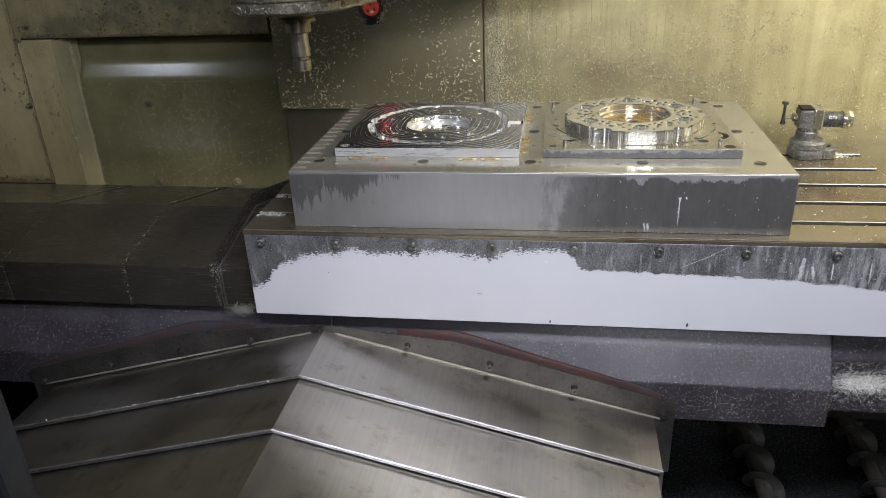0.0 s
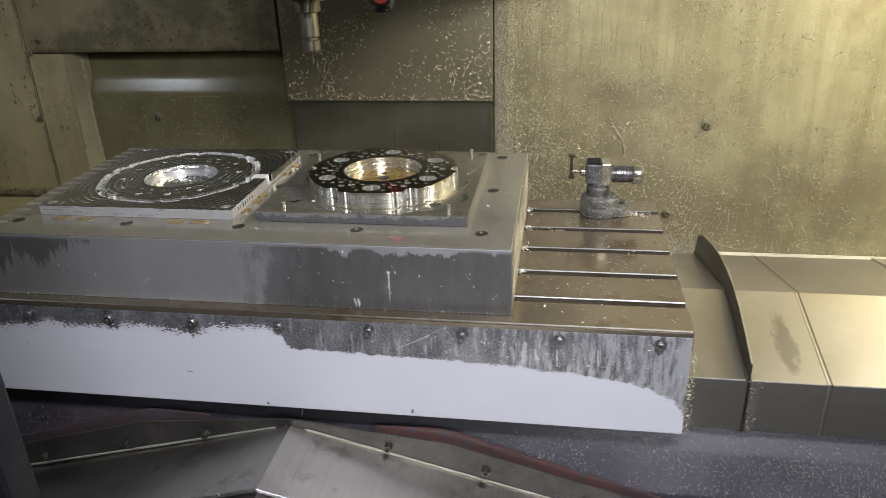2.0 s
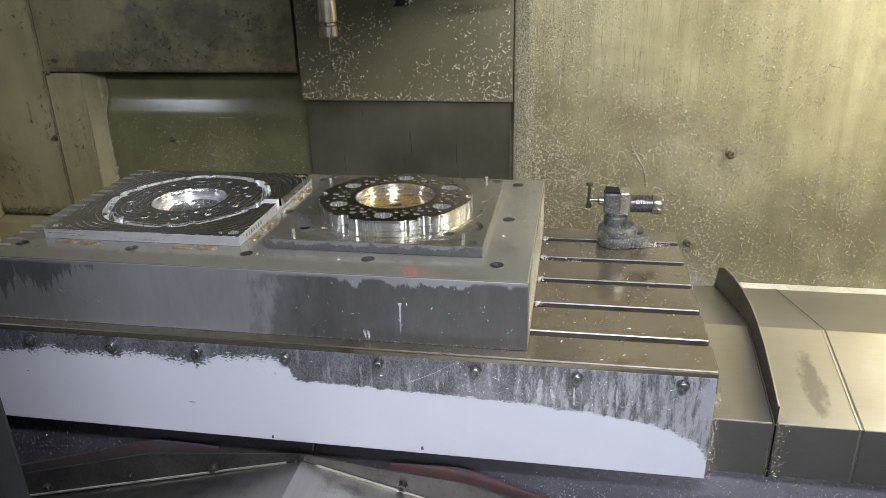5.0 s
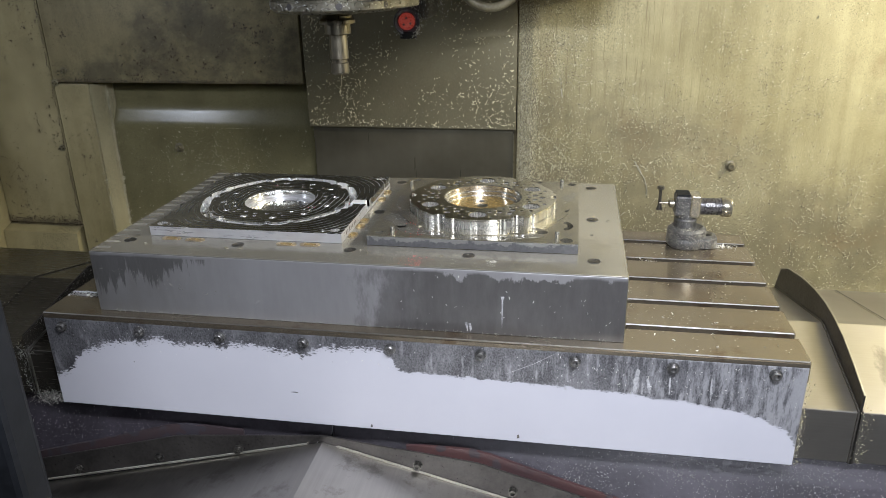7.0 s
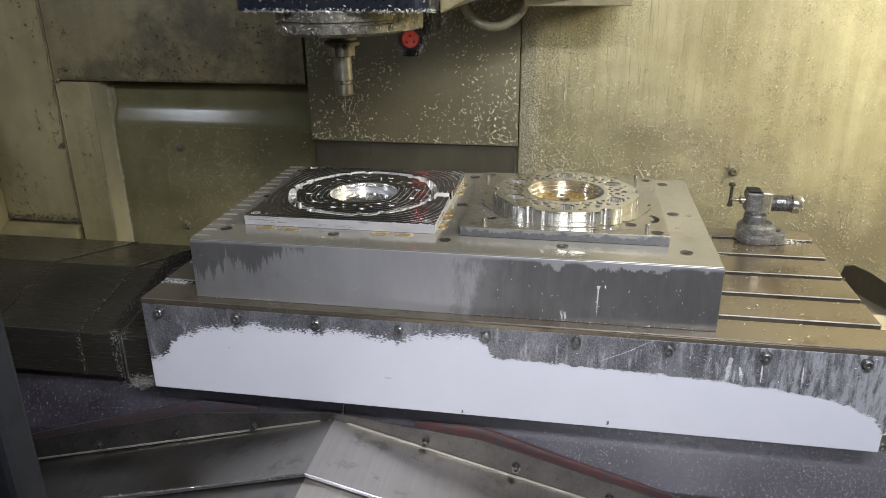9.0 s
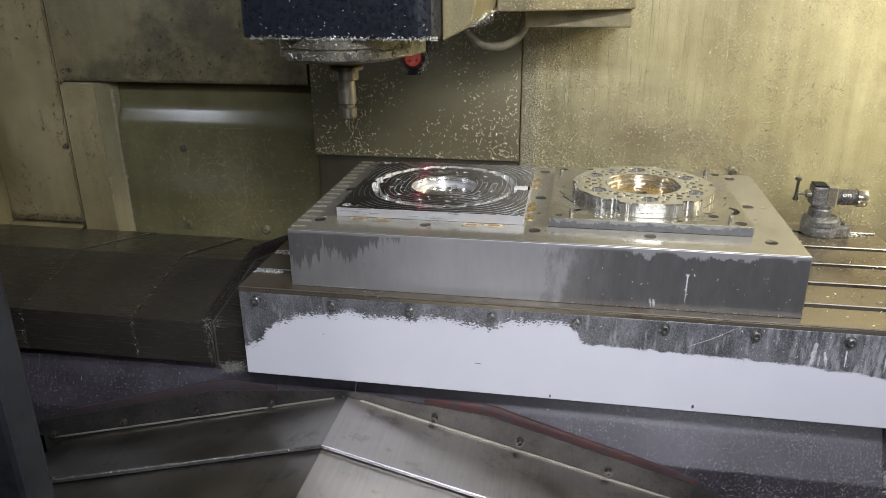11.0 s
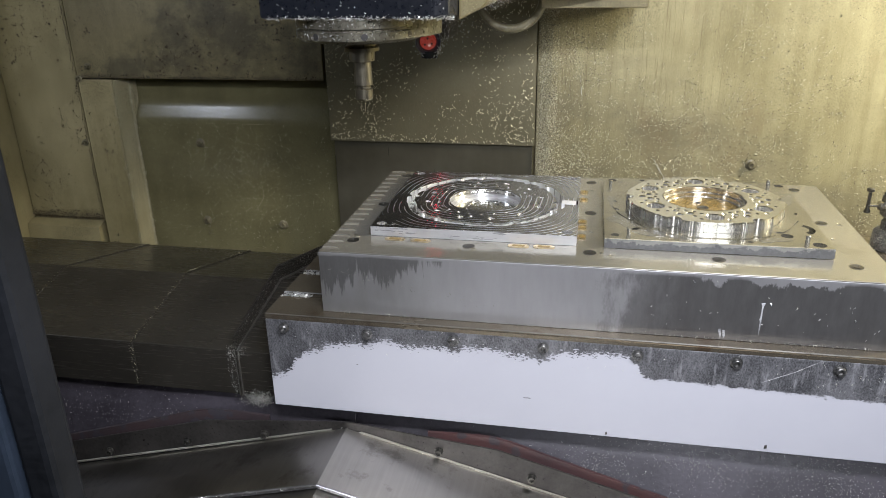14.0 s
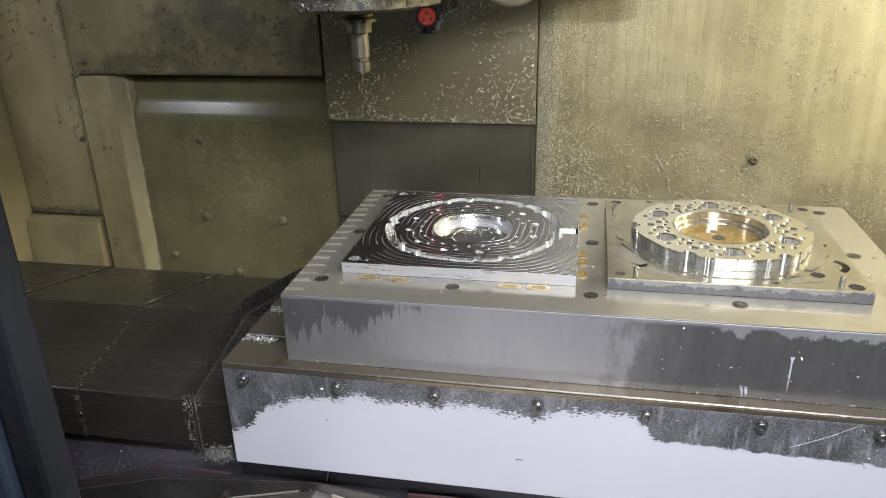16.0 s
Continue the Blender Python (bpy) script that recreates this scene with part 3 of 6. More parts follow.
# ---- the enclosure ----
def enclosure():
    def wall(name, label, bm, material):
        return tagged(part(name, bm, material), label, "wall", kind="structure")

    # right half of the back wall, with a worn strip beside the column cover
    wall("wall_north_1", "beige back wall, splashed with coolant and fine chips", box(0.0275, 1.80, 0.862, 0.90, -0.62, 1.30), WALL)
    wall("trim_1", "worn bright wall edge beside the column cover", prism([(-0.012, 0.90), (-0.012, 0.876), (-0.008, 0.872), (0.027, 0.862), (0.027, 0.90)], "z", -0.62, 1.30), JAMB)
    # upper left panel, over the pocket
    wall("wall_north_2", "beige upper wall panel with dark grime", box(-1.462, -0.641, 0.872, 0.90, 0.316, 1.30, 0.003), UPPERPAINT)
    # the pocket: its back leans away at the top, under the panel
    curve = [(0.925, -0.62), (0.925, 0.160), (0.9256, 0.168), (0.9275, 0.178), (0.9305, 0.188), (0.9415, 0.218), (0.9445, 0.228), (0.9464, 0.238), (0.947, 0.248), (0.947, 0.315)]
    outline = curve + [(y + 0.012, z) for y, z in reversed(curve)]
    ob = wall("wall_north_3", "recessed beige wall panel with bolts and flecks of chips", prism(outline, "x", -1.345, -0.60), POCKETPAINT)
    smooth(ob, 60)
    wall("wall_north_4", "bright slanting jamb of the wall pocket", prism([(-1.3435, 0.877), (-1.340, 0.872), (-1.318, 0.926), (-1.308, 0.95), (-1.342, 0.95)], "z", -0.62, 0.310), JAMB)
    wall("wall_north_5", "narrow beige wall strip beside the pocket", box(-1.462, -1.344, 0.872, 0.90, -0.62, 0.312, 0.002), GRIMY)
    wall("wall_north_6", "left beige wall panel, framed and dirty", box(-1.76, -1.484, 0.900, 0.925, -0.165, 1.30, 0.002), GRIMY)
    wall("wall_north_7", "beige sill slope under the left wall panel", prism([(0.895, -0.172), (0.86, -0.185), (0.83, -0.62), (0.92, -0.62), (0.92, -0.172)], "x", -1.76, -1.484), GRIMY)
    wall("wall_west_1", "bright beige return wall at the side", box(-1.80, -1.763, 0.60, 0.92, -0.40, 1.30, 0.003), GRIMY)
    wall("wall_west_2", "unseen side wall of the machine enclosure", box(-2.42, -2.38, -0.90, 0.60, -1.0, 1.30), UNSEENDARK)
    wall("wall_west_3", "beige wall at the end of the table covers", box(-2.38, -1.80, 0.60, 0.64, -0.05, 1.30), GRIMY)
    wall("wall_east", "unseen side wall of the machine enclosure", box(1.80, 1.84, -0.90, 0.90, -1.0, 1.30), WALL)
    tagged(part("ceiling", box(-2.42, 1.84, -0.90, 0.92, 1.30, 1.34), UNSEENDARK), "unseen dark roof of the machine enclosure", "ceiling", kind="structure")
    tagged(part("chip_pan", box(-2.42, 1.84, -0.95, 0.98, -1.04, -1.0), PANSTEEL), "dark oily chip pan under the machine table", "pan", kind="structure")
    wall("wall_south_1", "sill below the machine door", box(-2.42, 1.84, -0.98, -0.95, -1.04, -0.55), HEADPAINT)
    wall("wall_south_2", "closed front panel of the machine beside the door", box(-2.42, -0.80, -0.78, -0.74, -0.55, 1.34), HEADPAINT)
    wall("wall_south_3", "closed front panel of the machine beside the door", box(1.15, 1.84, -0.95, -0.90, -0.55, 1.34), HEADPAINT)
    wall("wall_north_8", "dark lower back of the machine bed", box(-2.42, 1.84, 0.95, 0.98, -1.0, 1.34), DARKSTEEL)
    # column below the slideway covers
    wall("wall_north_9", "dark column foot behind the covers", box(-0.618, 0.0, 0.903, 0.924, -0.62, 1.30), UPPERPAINT)
    # the unseen shop behind the camera, kept dark so steel reflects less of it
    tagged(part("floor", box(-5, 5, -6, 1.5, -1.12, -1.06), SHOPFLOOR), "grey shop floor", "floor", kind="structure")
    wall("wall_shop_1", "plain shop wall", box(-5, 5, -6.1, -6, -1.1, 3.4), SHOP)
    wall("wall_shop_2", "plain shop wall", box(-5.1, -5, -6, 1.5, -1.1, 3.4), SHOP)
    wall("wall_shop_3", "plain shop wall", box(5, 5.1, -6, 1.5, -1.1, 3.4), SHOP)
    wall("wall_shop_4", "plain shop wall", box(-5, 5, 1.5, 1.6, -1.1, 3.4), SHOP)
    tagged(part("ceiling_shop", box(-5, 5, -6, 1.5, 3.4, 3.5), SHOP), "plain shop ceiling", "ceiling", kind="structure")


enclosure()


def wall_screw(x, y, z, r=0.018):
    ob = thing("wall_screw", "oily socket screw in the beige wall", "screw", "wall screws")
    m = pose(x, y, z, 90, 0, 0)
    smooth(part("washer", lathe([(r, 0.0), (r, 0.002), (r * 0.9, 0.003)], m, 18), GRIMESCREW, ob))
    smooth(part("screw_head", lathe([(r * 0.62, 0.003), (r * 0.62, 0.010), (r * 0.52, 0.012), (r * 0.34, 0.012), (r * 0.30, 0.006)], m, 18), GRIMESCREW, ob))


SCREWS = ((-1.098, 0.925, 0.104), (-1.112, 0.925, -0.162), (-0.84, 0.925, -0.165), (-1.25, 0.925, -0.31), (-1.02, 0.925, -0.36), (0.581, 0.862, 0.105), (0.214, 0.862, -0.162), (0.495, 0.862, -0.159), (0.494, 0.862, -0.351), (-1.417, 0.872, 0.353), (-1.455, 0.872, 0.315), (0.023, 0.862, -0.271), (-1.500, 0.900, 0.10))
for x, y, z in SCREWS:
    wall_screw(x, y, z, 0.011 if x < -1.4 else 0.015)


def screw_chips(x, y, z):
    rnd = random.Random(int(1000 * (x + 3) + 77 * z))
    return [(Vector((x + rnd.gauss(0, 0.014), y - rnd.uniform(0.0005, 0.006), z + rnd.gauss(-0.006, 0.016))), (rnd.uniform(-0.7, 0.7), -1, rnd.uniform(-0.7, 0.7))) for _ in range(26)]


def chip_chute():
    """Roof-shaped sheet at the foot of the column that sheds chips to both sides."""
    ob = thing("chip_chute", "sloping oily sheet steel chute at the column foot", "chute")
    for side in (1, -1):
        def at(x, y, z):
            return Vector((-0.31 + side * (x + 0.31), y, z))
        bm = bmesh.new()
        end = 0.41 if side > 0 else -0.02
        fall = -0.250 - 0.25 * (end + 0.31)
        top = [at(-0.31, 0.860, -0.2395), at(-0.02, 0.860, -0.242), at(end + 0.09, 0.860, fall + 0.058), at(end, 0.77, fall), at(-0.31, 0.77, -0.250)]
        vs = [bm.verts.new(p) for p in top] + [bm.verts.new(p - Vector((0, 0, 0.006))) for p in top]
        bm.faces.new(vs[:5])
        bm.faces.new(vs[5:])
        for k in range(5):
            bm.faces.new((vs[k], vs[(k + 1) % 5], vs[5 + (k + 1) % 5], vs[5 + k]))
        part("sheet", bm, CHUTE, ob)
        part("lip", tube([at(-0.31, 0.768, -0.249), at(end, 0.768, fall + 0.001)], 0.003, 8), APRONSTEEL, ob, "oily rolled lip")
        part("skirt", prism([(at(-0.31, 0, 0).x, -0.256), (at(end, 0, 0).x, fall - 0.006), (at(end, 0, 0).x, -0.62), (at(-0.31, 0, 0).x, -0.62)], "y", 0.775, 0.781), DARKSTEEL, ob)


chip_chute()
ob = thing("chip_box", "bright chip-sprinkled sheet metal box at the back wall", "box")
part("body", prism([(0.860, -0.276), (0.80, -0.288), (0.765, -0.385), (0.765, -0.62), (0.860, -0.62)], "x", 0.588, 1.79, bevel=0.003), PALEBOX, ob)
part("rim", prism([(0.8005, -0.2876), (0.797, -0.2866), (0.7985, -0.2966), (0.8005, -0.296)], "x", 0.589, 1.789), PALEBOX, ob)
part("end_plate", prism([(0.859, -0.280), (0.801, -0.292), (0.767, -0.388), (0.767, -0.61), (0.859, -0.61)], "x", 0.5845, 0.5878), DARKSTEEL, ob, "dark end plate")
ob = thing("cover_bracket", "dark steel bracket beside the chip chute", "bracket")
part("body", box(0.42, 0.584, 0.79, 0.858, -0.62, -0.385, 0.004), DARKSTEEL, ob)


def auger(x, y, z, length):
    """A chip screw lying in the pan: a bladed flight wound round a shaft along y."""
    ob = thing("chip_auger", "steel chip conveyor screw in the dark pan", "auger", "chip conveyor screws")
    part("shaft", lathe([(0.022, 0), (0.022, length)], pose(x, y, z, -90, 0, 0), 16), DARKSTEEL, ob)
    bm, steps, pitch = bmesh.new(), 40, 0.115
    rows = []
    for k in range(int(length / pitch * steps)):
        a = 2 * math.pi * k / steps
        rows.append([bm.verts.new((x + r * math.cos(a), y + pitch * k / steps + d, z + r * math.sin(a))) for r, d in ((0.018, 0), (0.050, 0), (0.050, 0.005), (0.018, 0.005))])
    for a, b in zip(rows, rows[1:]):
        for k in range(4):
            bm.faces.new((a[k], a[(k + 1) % 4], b[(k + 1) % 4], b[k]))
    bm.faces.new(rows[0])
    bm.faces.new(rows[-1])
    smooth(part("flight", bm, APRONSTEEL, ob), 40)


auger(0.785, -0.75, -0.86, 1.5)
auger(1.10, -0.75, -0.86, 1.5)


# ---- saddle with its way covers ----
def saddle():
    ob = thing("saddle", "dark chip-covered cast iron saddle under the table", "saddle")
    for side in (1, -1):
        def fx(x):
            return x if side > 0 else -0.61 - x
        a, b = sorted((fx(-0.3048), fx(0.778)))
        part("wing", prism([(0.0, -0.408), (0.0, -0.316), (0.040, -0.246), (0.075, -0.194), (0.62, -0.194), (0.62, -0.408)], "x", a, b, bevel=0.003), CAST, ob)
        a, b = sorted((fx(0.782), fx(1.30)))
        part("outer_wing", prism([(0.05, -0.40), (0.05, -0.27), (0.075, -0.194), (0.62, -0.194), (0.62, -0.40)], "x", a, b, bevel=0.003), CAST, ob)
        # red painted lip along the roof line; the left one is a shaded copy
        n = 14
        up, low = [], []
        for k in range(n + 1):
            u = k / n
            x = -0.14 + u * 0.57
            d = x + 0.305
            plate = -0.192 - 0.1 * d if d < 0.30 else -0.222 - 0.2796 * (d - 0.30)
            low.append((fx(x), plate - 0.012))
            up.append((fx(x), plate + 0.004 + 0.019 * min(1.0, u / 0.25) * (1 - u) ** 0.6 + 0.001 * math.sin(9 * u)))
        part("lip", prism(up + low[::-1], "y", -0.008, -0.002), RED if side > 0 else SHADEDRED, ob, "dull red primed lip")
    riding(ob, with_saddle)


saddle()
APEX, HALF = -0.302, 0.722


def roof_outline(grow=0.0, skirt=0.16, thick=0.004):
    """Roof profile of a way cover, as a thin shell, in (x, z)."""
    pts = [(APEX - HALF - grow, -0.397 - skirt), (APEX - HALF - grow, -0.397 + grow), (APEX, -0.205 + grow), (APEX + HALF + grow, -0.39 + grow), (APEX + HALF + grow, -0.39 - skirt)]
    inner = [(APEX + HALF + grow - thick, -0.39 - skirt), (APEX + HALF + grow - thick, -0.39 + grow - thick), (APEX, -0.205 + grow - thick), (APEX - HALF - grow + thick, -0.397 + grow - thick), (APEX - HALF - grow + thick, -0.397 - skirt)]
    return pts + inner


def way_cover(edge, length, shrink, rule):
    ob = thing("way_cover", "roof-shaped telescopic steel way cover with a bright front edge", "way cover", "front way covers")
    part("sheet", prism(roof_outline(-shrink), "y", edge + 0.004, edge + length), ROOFSTEEL, ob)
    part("edge", prism(roof_outline(-shrink + 0.0010, 0.16, 0.007), "y", edge, edge + 0.0042), BEAD, ob, "bright worn front edge")
    # the left bead takes the shaded copy
    for side in (1, -1):
        part("bead", tube([(APEX, edge - 0.0005, -0.2045 - shrink), (APEX + side * (HALF - shrink), edge - 0.0005, (-0.3895 if side > 0 else -0.3965) - shrink)], 0.0020, 10), BEAD if side > 0 else SHADEDBEAD, ob, "bright folded bead along the edge" if side > 0 else "folded bead in a steel darkened for shade")
    riding(ob, rule)
    return ob


way_cover(-0.192, 0.171, 0.0, with_saddle)
for edge, share, shrink in ((-0.233, 0.8, 0.009), (-0.400, 0.6, 0.018), (-0.560, 0.4, 0.027), (-0.720, 0.2, 0.036)):
    way_cover(edge, 0.26, shrink, lambda x, y, h, s=share: (0, s * (y - 0.118), 0))
way_cover(-0.93, 0.34, 0.045, lambda x, y, h: (0, 0, 0))


def apron():
    ob = thing("way_cover_apron", "dark bolted apron plate above the front way covers", "apron")
    l, r = APEX - 0.765, APEX + 0.765
    part("plate", prism([(l, -0.54), (l, -0.352), (APEX - 0.30, -0.222), (APEX, -0.192), (APEX + 0.30, -0.222), (r, -0.352), (r, -0.54)], "y", -0.020, -0.016), APRONSTEEL, ob)
    for side in (1, -1):
        part("edge", tube([(APEX + side * 0.01, -0.0185, -0.1925), (APEX + side * 0.30, -0.0185, -0.2218), (APEX + side * 0.763, -0.0185, -0.3515)], 0.0016, 8), APRONSTEEL, ob, "thin worn upper edge")
    for x, z in ((-0.116, -0.238), (0.065, -0.277), (0.248, -0.328), (0.44, -0.382), (-0.478, -0.240), (-0.655, -0.279), (-0.845, -0.328), (-1.035, -0.384)):
        m = pose(x, -0.020, z, 90, 0, 0)
        smooth(part("screw", lathe([(0.0095, 0), (0.0095, 0.002), (0.0070, 0.002), (0.0070, 0.009), (0.0040, 0.009), (0.0040, 0.005)], m, 16), SCREW, ob))
    for side in (1, -1):
        part("lip", tube([(APEX + side * 0.03, -0.0215, -0.211), (APEX + side * 0.735, -0.0215, -0.3925)], 0.0022, 8), STEEL, ob, "bright worn lip")
    riding(ob, with_saddle)


apron()


def side_outline(grow=0.0):
    """Profile of the covers at the table's ends, in (y, z)."""
    return [(0.04 - grow, -0.192), (0.04 - grow, -0.087 + grow), (0.28, -0.035 + grow), (0.62 + grow, -0.112 + grow), (0.62 + grow, -0.192)]


def side_cover(a, b, grow, rule, label, lip=None, metal=STEEL):
    ob = thing("table_end_cover", label, "way cover", "telescopic covers at the table ends")
    part("sheet", prism(side_outline(grow), "x", a, b, bevel=0.002), metal, ob)
    if lip is not None:
        part("lip", prism(side_outline(grow + 0.0010), "x", lip - 0.0012, lip + 0.0012), SHADESTEEL if metal is SHADESTEEL else STEEL, ob, "worn lip with chips")
    if lip == 0.949:
        part("seam", prism(side_outline(grow + 0.0008), "x", lip + 0.0035, lip + 0.0060), DARKSTEEL, ob, "dark oily seam")
    riding(ob, rule)
    return ob


def flange_outline(even=False):
    """The blade's outline: arched, or standing evenly above the cover."""
    if even:
        return [(0.036, -0.192), (0.036, -0.052), (0.275, 0.003), (0.600, -0.070), (0.628, -0.105), (0.628, -0.192)]
    return [(0.036, -0.192), (0.036, -0.052), (0.10, -0.030), (0.17, -0.010), (0.23, 0.000), (0.29, 0.004), (0.36, 0.001), (0.45, -0.012), (0.55, -0.034), (0.605, -0.058), (0.628, -0.105), (0.628, -0.192)]


def end_flange(x, label, even=False):
    ob = thing("wiper_flange", label, "flange", "wiper flanges at the table ends")
    # dark steels stand in for the blades' shade; the left edge is darker too
    part("plate", prism(flange_outline(even), "x", x - 0.0015, x + 0.0015), SHADESTEEL if even else APRONSTEEL, ob)
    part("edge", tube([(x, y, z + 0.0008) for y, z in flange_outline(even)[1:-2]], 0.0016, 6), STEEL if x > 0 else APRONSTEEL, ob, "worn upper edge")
    part("foot", prism(side_outline(0.004), "x", x - 0.004, x + 0.004), DARKSTEEL, ob)
    riding(ob, with_table)


side_cover(0.712, 1.30, 0.0, with_table, "inner steel cover box with a dark oil smear beside the table", 0.949, INNERSTEEL)
end_flange(0.819, "dark upright wiper flange with chips along its foot")


def right_second(x, y, h):
    return (min(0.87 * (x + 0.87), 0.73), y, 0)


def right_third(x, y, h):
    return (min(0.25 * (x + 0.87), 0.40), y, 0)


side_cover(0.42, 1.06, 0.0022, right_second, "brushed steel telescopic cover with a stained sheen", 0.423)
side_cover(1.02, 1.385, 0.0044, right_third, "brushed steel telescopic cover with a stained sheen", 1.023)
side_cover(1.36, 1.79, 0.0066, with_saddle, "outer brushed steel cover against the side wall", 1.363)

# left covers use the shaded copy of the cover steel
side_cover(-1.12, -0.70, 0.0, with_table, "inner steel cover box beside the table end", -1.10, SHADESTEEL)
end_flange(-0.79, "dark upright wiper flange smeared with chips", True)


def left_second(x, y, h):
    return (min(0.42 * (x - 0.24), x - 0.24 + 0.20), y, 0)


def left_third(x, y, h):
    return (min(0.0, x - 0.24 + 0.50), y, 0)


side_cover(-1.20, -0.785, 0.0013, left_second, "telescopic cover in steel darkened for shade", -0.788, SHADESTEEL)
side_cover(-1.66, -1.10, 0.0026, left_third, "telescopic cover in steel darkened for shade", -1.103, SHADESTEEL)
side_cover(-2.36, -1.64, 0.0039, with_saddle, "outer dark cover against the side wall", -1.643, SHADESTEEL)


# ---- table ----
SLOTS = (0.090, 0.200, 0.310, 0.420, 0.530)


def table_material():
    """Pale paint below a wet, dark line of coolant that runs unevenly along the table's face."""
    m, nodes, links, b = shader("pale_paint_with_coolant_line")
    co, sep = nodes.new("ShaderNodeTexCoord"), nodes.new("ShaderNodeSeparateXYZ")
    links.new(co.outputs["Object"], sep.inputs[0])
    u = maths(nodes, links, "DIVIDE", maths(nodes, links, "ADD", sep.outputs[0], 0.70), 1.412)
    line = [(0.0, -0.115), (0.02, -0.10), (0.045, -0.06), (0.085, -0.035), (0.14, -0.02), (0.17, -0.012), (0.20, -0.022), (0.30, -0.012), (0.36, -0.024), (0.42, -0.006), (0.495, -0.004), (0.505, -0.046), (0.60, -0.049), (0.70, -0.052), (0.80, -0.058), (0.90, -0.071), (0.955, -0.087), (0.985, -0.106), (1.0, -0.14)]
    level = ramp(nodes, links, u, [(p, (z + 0.2) / 0.25) for p, z in line])
    level = maths(nodes, links, "SUBTRACT", maths(nodes, links, "MULTIPLY", level, 0.25), 0.2)
    rag = maths(nodes, links, "MULTIPLY", maths(nodes, links, "SUBTRACT", noise_node(nodes, links, 26.0, 5.0, (1, 1, 0.8), 0.6), 0.5), 0.020)
    drip = maths(nodes, links, "MULTIPLY", maths(nodes, links, "SUBTRACT", noise_node(nodes, links, 330.0, 3.0, (0.45, 1, 1.2)), 0.5), maths(nodes, links, "MULTIPLY", ramp(nodes, links, u, [(0.47, 1.0), (0.52, 0.25), (0.9, 0.25), (1.0, 0.6)]), 0.060))
    phase = maths(nodes, links, "ADD", maths(nodes, links, "DIVIDE", sep.outputs[0], 0.165), 20.5)
    near = maths(nodes, links, "ABSOLUTE", maths(nodes, links, "SUBTRACT", maths(nodes, links, "FRACT", phase), 0.5))
    run = maths(nodes, links, "MULTIPLY", ramp(nodes, links, near, [(0.045, 1.0), (0.07, 0.6), (0.09, 0.0)]), ramp(nodes, links, u, [(0.48, 1.0), (0.55, 0.0)]))
    level = maths(nodes, links, "SUBTRACT", level, maths(nodes, links, "MULTIPLY", run, 0.009))
    diff = maths(nodes, links, "SUBTRACT", maths(nodes, links, "ADD", sep.outputs[2], maths(nodes, links, "ADD", rag, drip)), level)
    wet = ramp(nodes, links, maths(nodes, links, "ADD", maths(nodes, links, "MULTIPLY", diff, 60.0), 0.5), [(0.38, 0.0), (0.58, 1.0)])
    mottle = maths(nodes, links, "ADD", maths(nodes, links, "MULTIPLY", noise_node(nodes, links, 16.0, 4.0, (1, 1, 0.5)), 0.5), maths(nodes, links, "MULTIPLY", noise_node(nodes, links, 380.0, 3.0, (1, 1, 0.7)), 0.5))
    grey = mix_colour(nodes, links, ramp(nodes, links, mottle, [(0.40, 0.0), (0.62, 1.0)]), (0.058, 0.058, 0.061), (0.215, 0.215, 0.223))
    drips = ramp(nodes, links, maths(nodes, links, "MULTIPLY", noise_node(nodes, links, 75.0, 5.0, (1, 1, 0.2), 0.75), ramp(nodes, links, u, [(0.0, 0.95), (0.3, 0.9), (0.72, 1.0), (0.85, 1.16), (0.94, 1.26), (1.0, 1.4)])), [(0.53, 0.0), (0.72, 1.0)])
    grey = mix_colour(nodes, links, maths(nodes, links, "MULTIPLY", drips, 0.65), grey, (0.48, 0.48, 0.49))
    pale = mix_colour(nodes, links, noise_node(nodes, links, 6.0, 5.0), (0.440, 0.440, 0.474), (0.498, 0.498, 0.527))
    links.new(mix_colour(nodes, links, wet, pale, grey), b.inputs["Base Color"])
    links.new(ramp(nodes, links, wet, [(0.0, 0.45), (1.0, 0.28)]), b.inputs["Roughness"])
    links.new(maths(nodes, links, "MULTIPLY", wet, 0.35), b.inputs["Metallic"])
    bump(nodes, links, b, noise_node(nodes, links, 240.0, 3.0), 0.04)
    return m


TABLEPAINT = table_material()


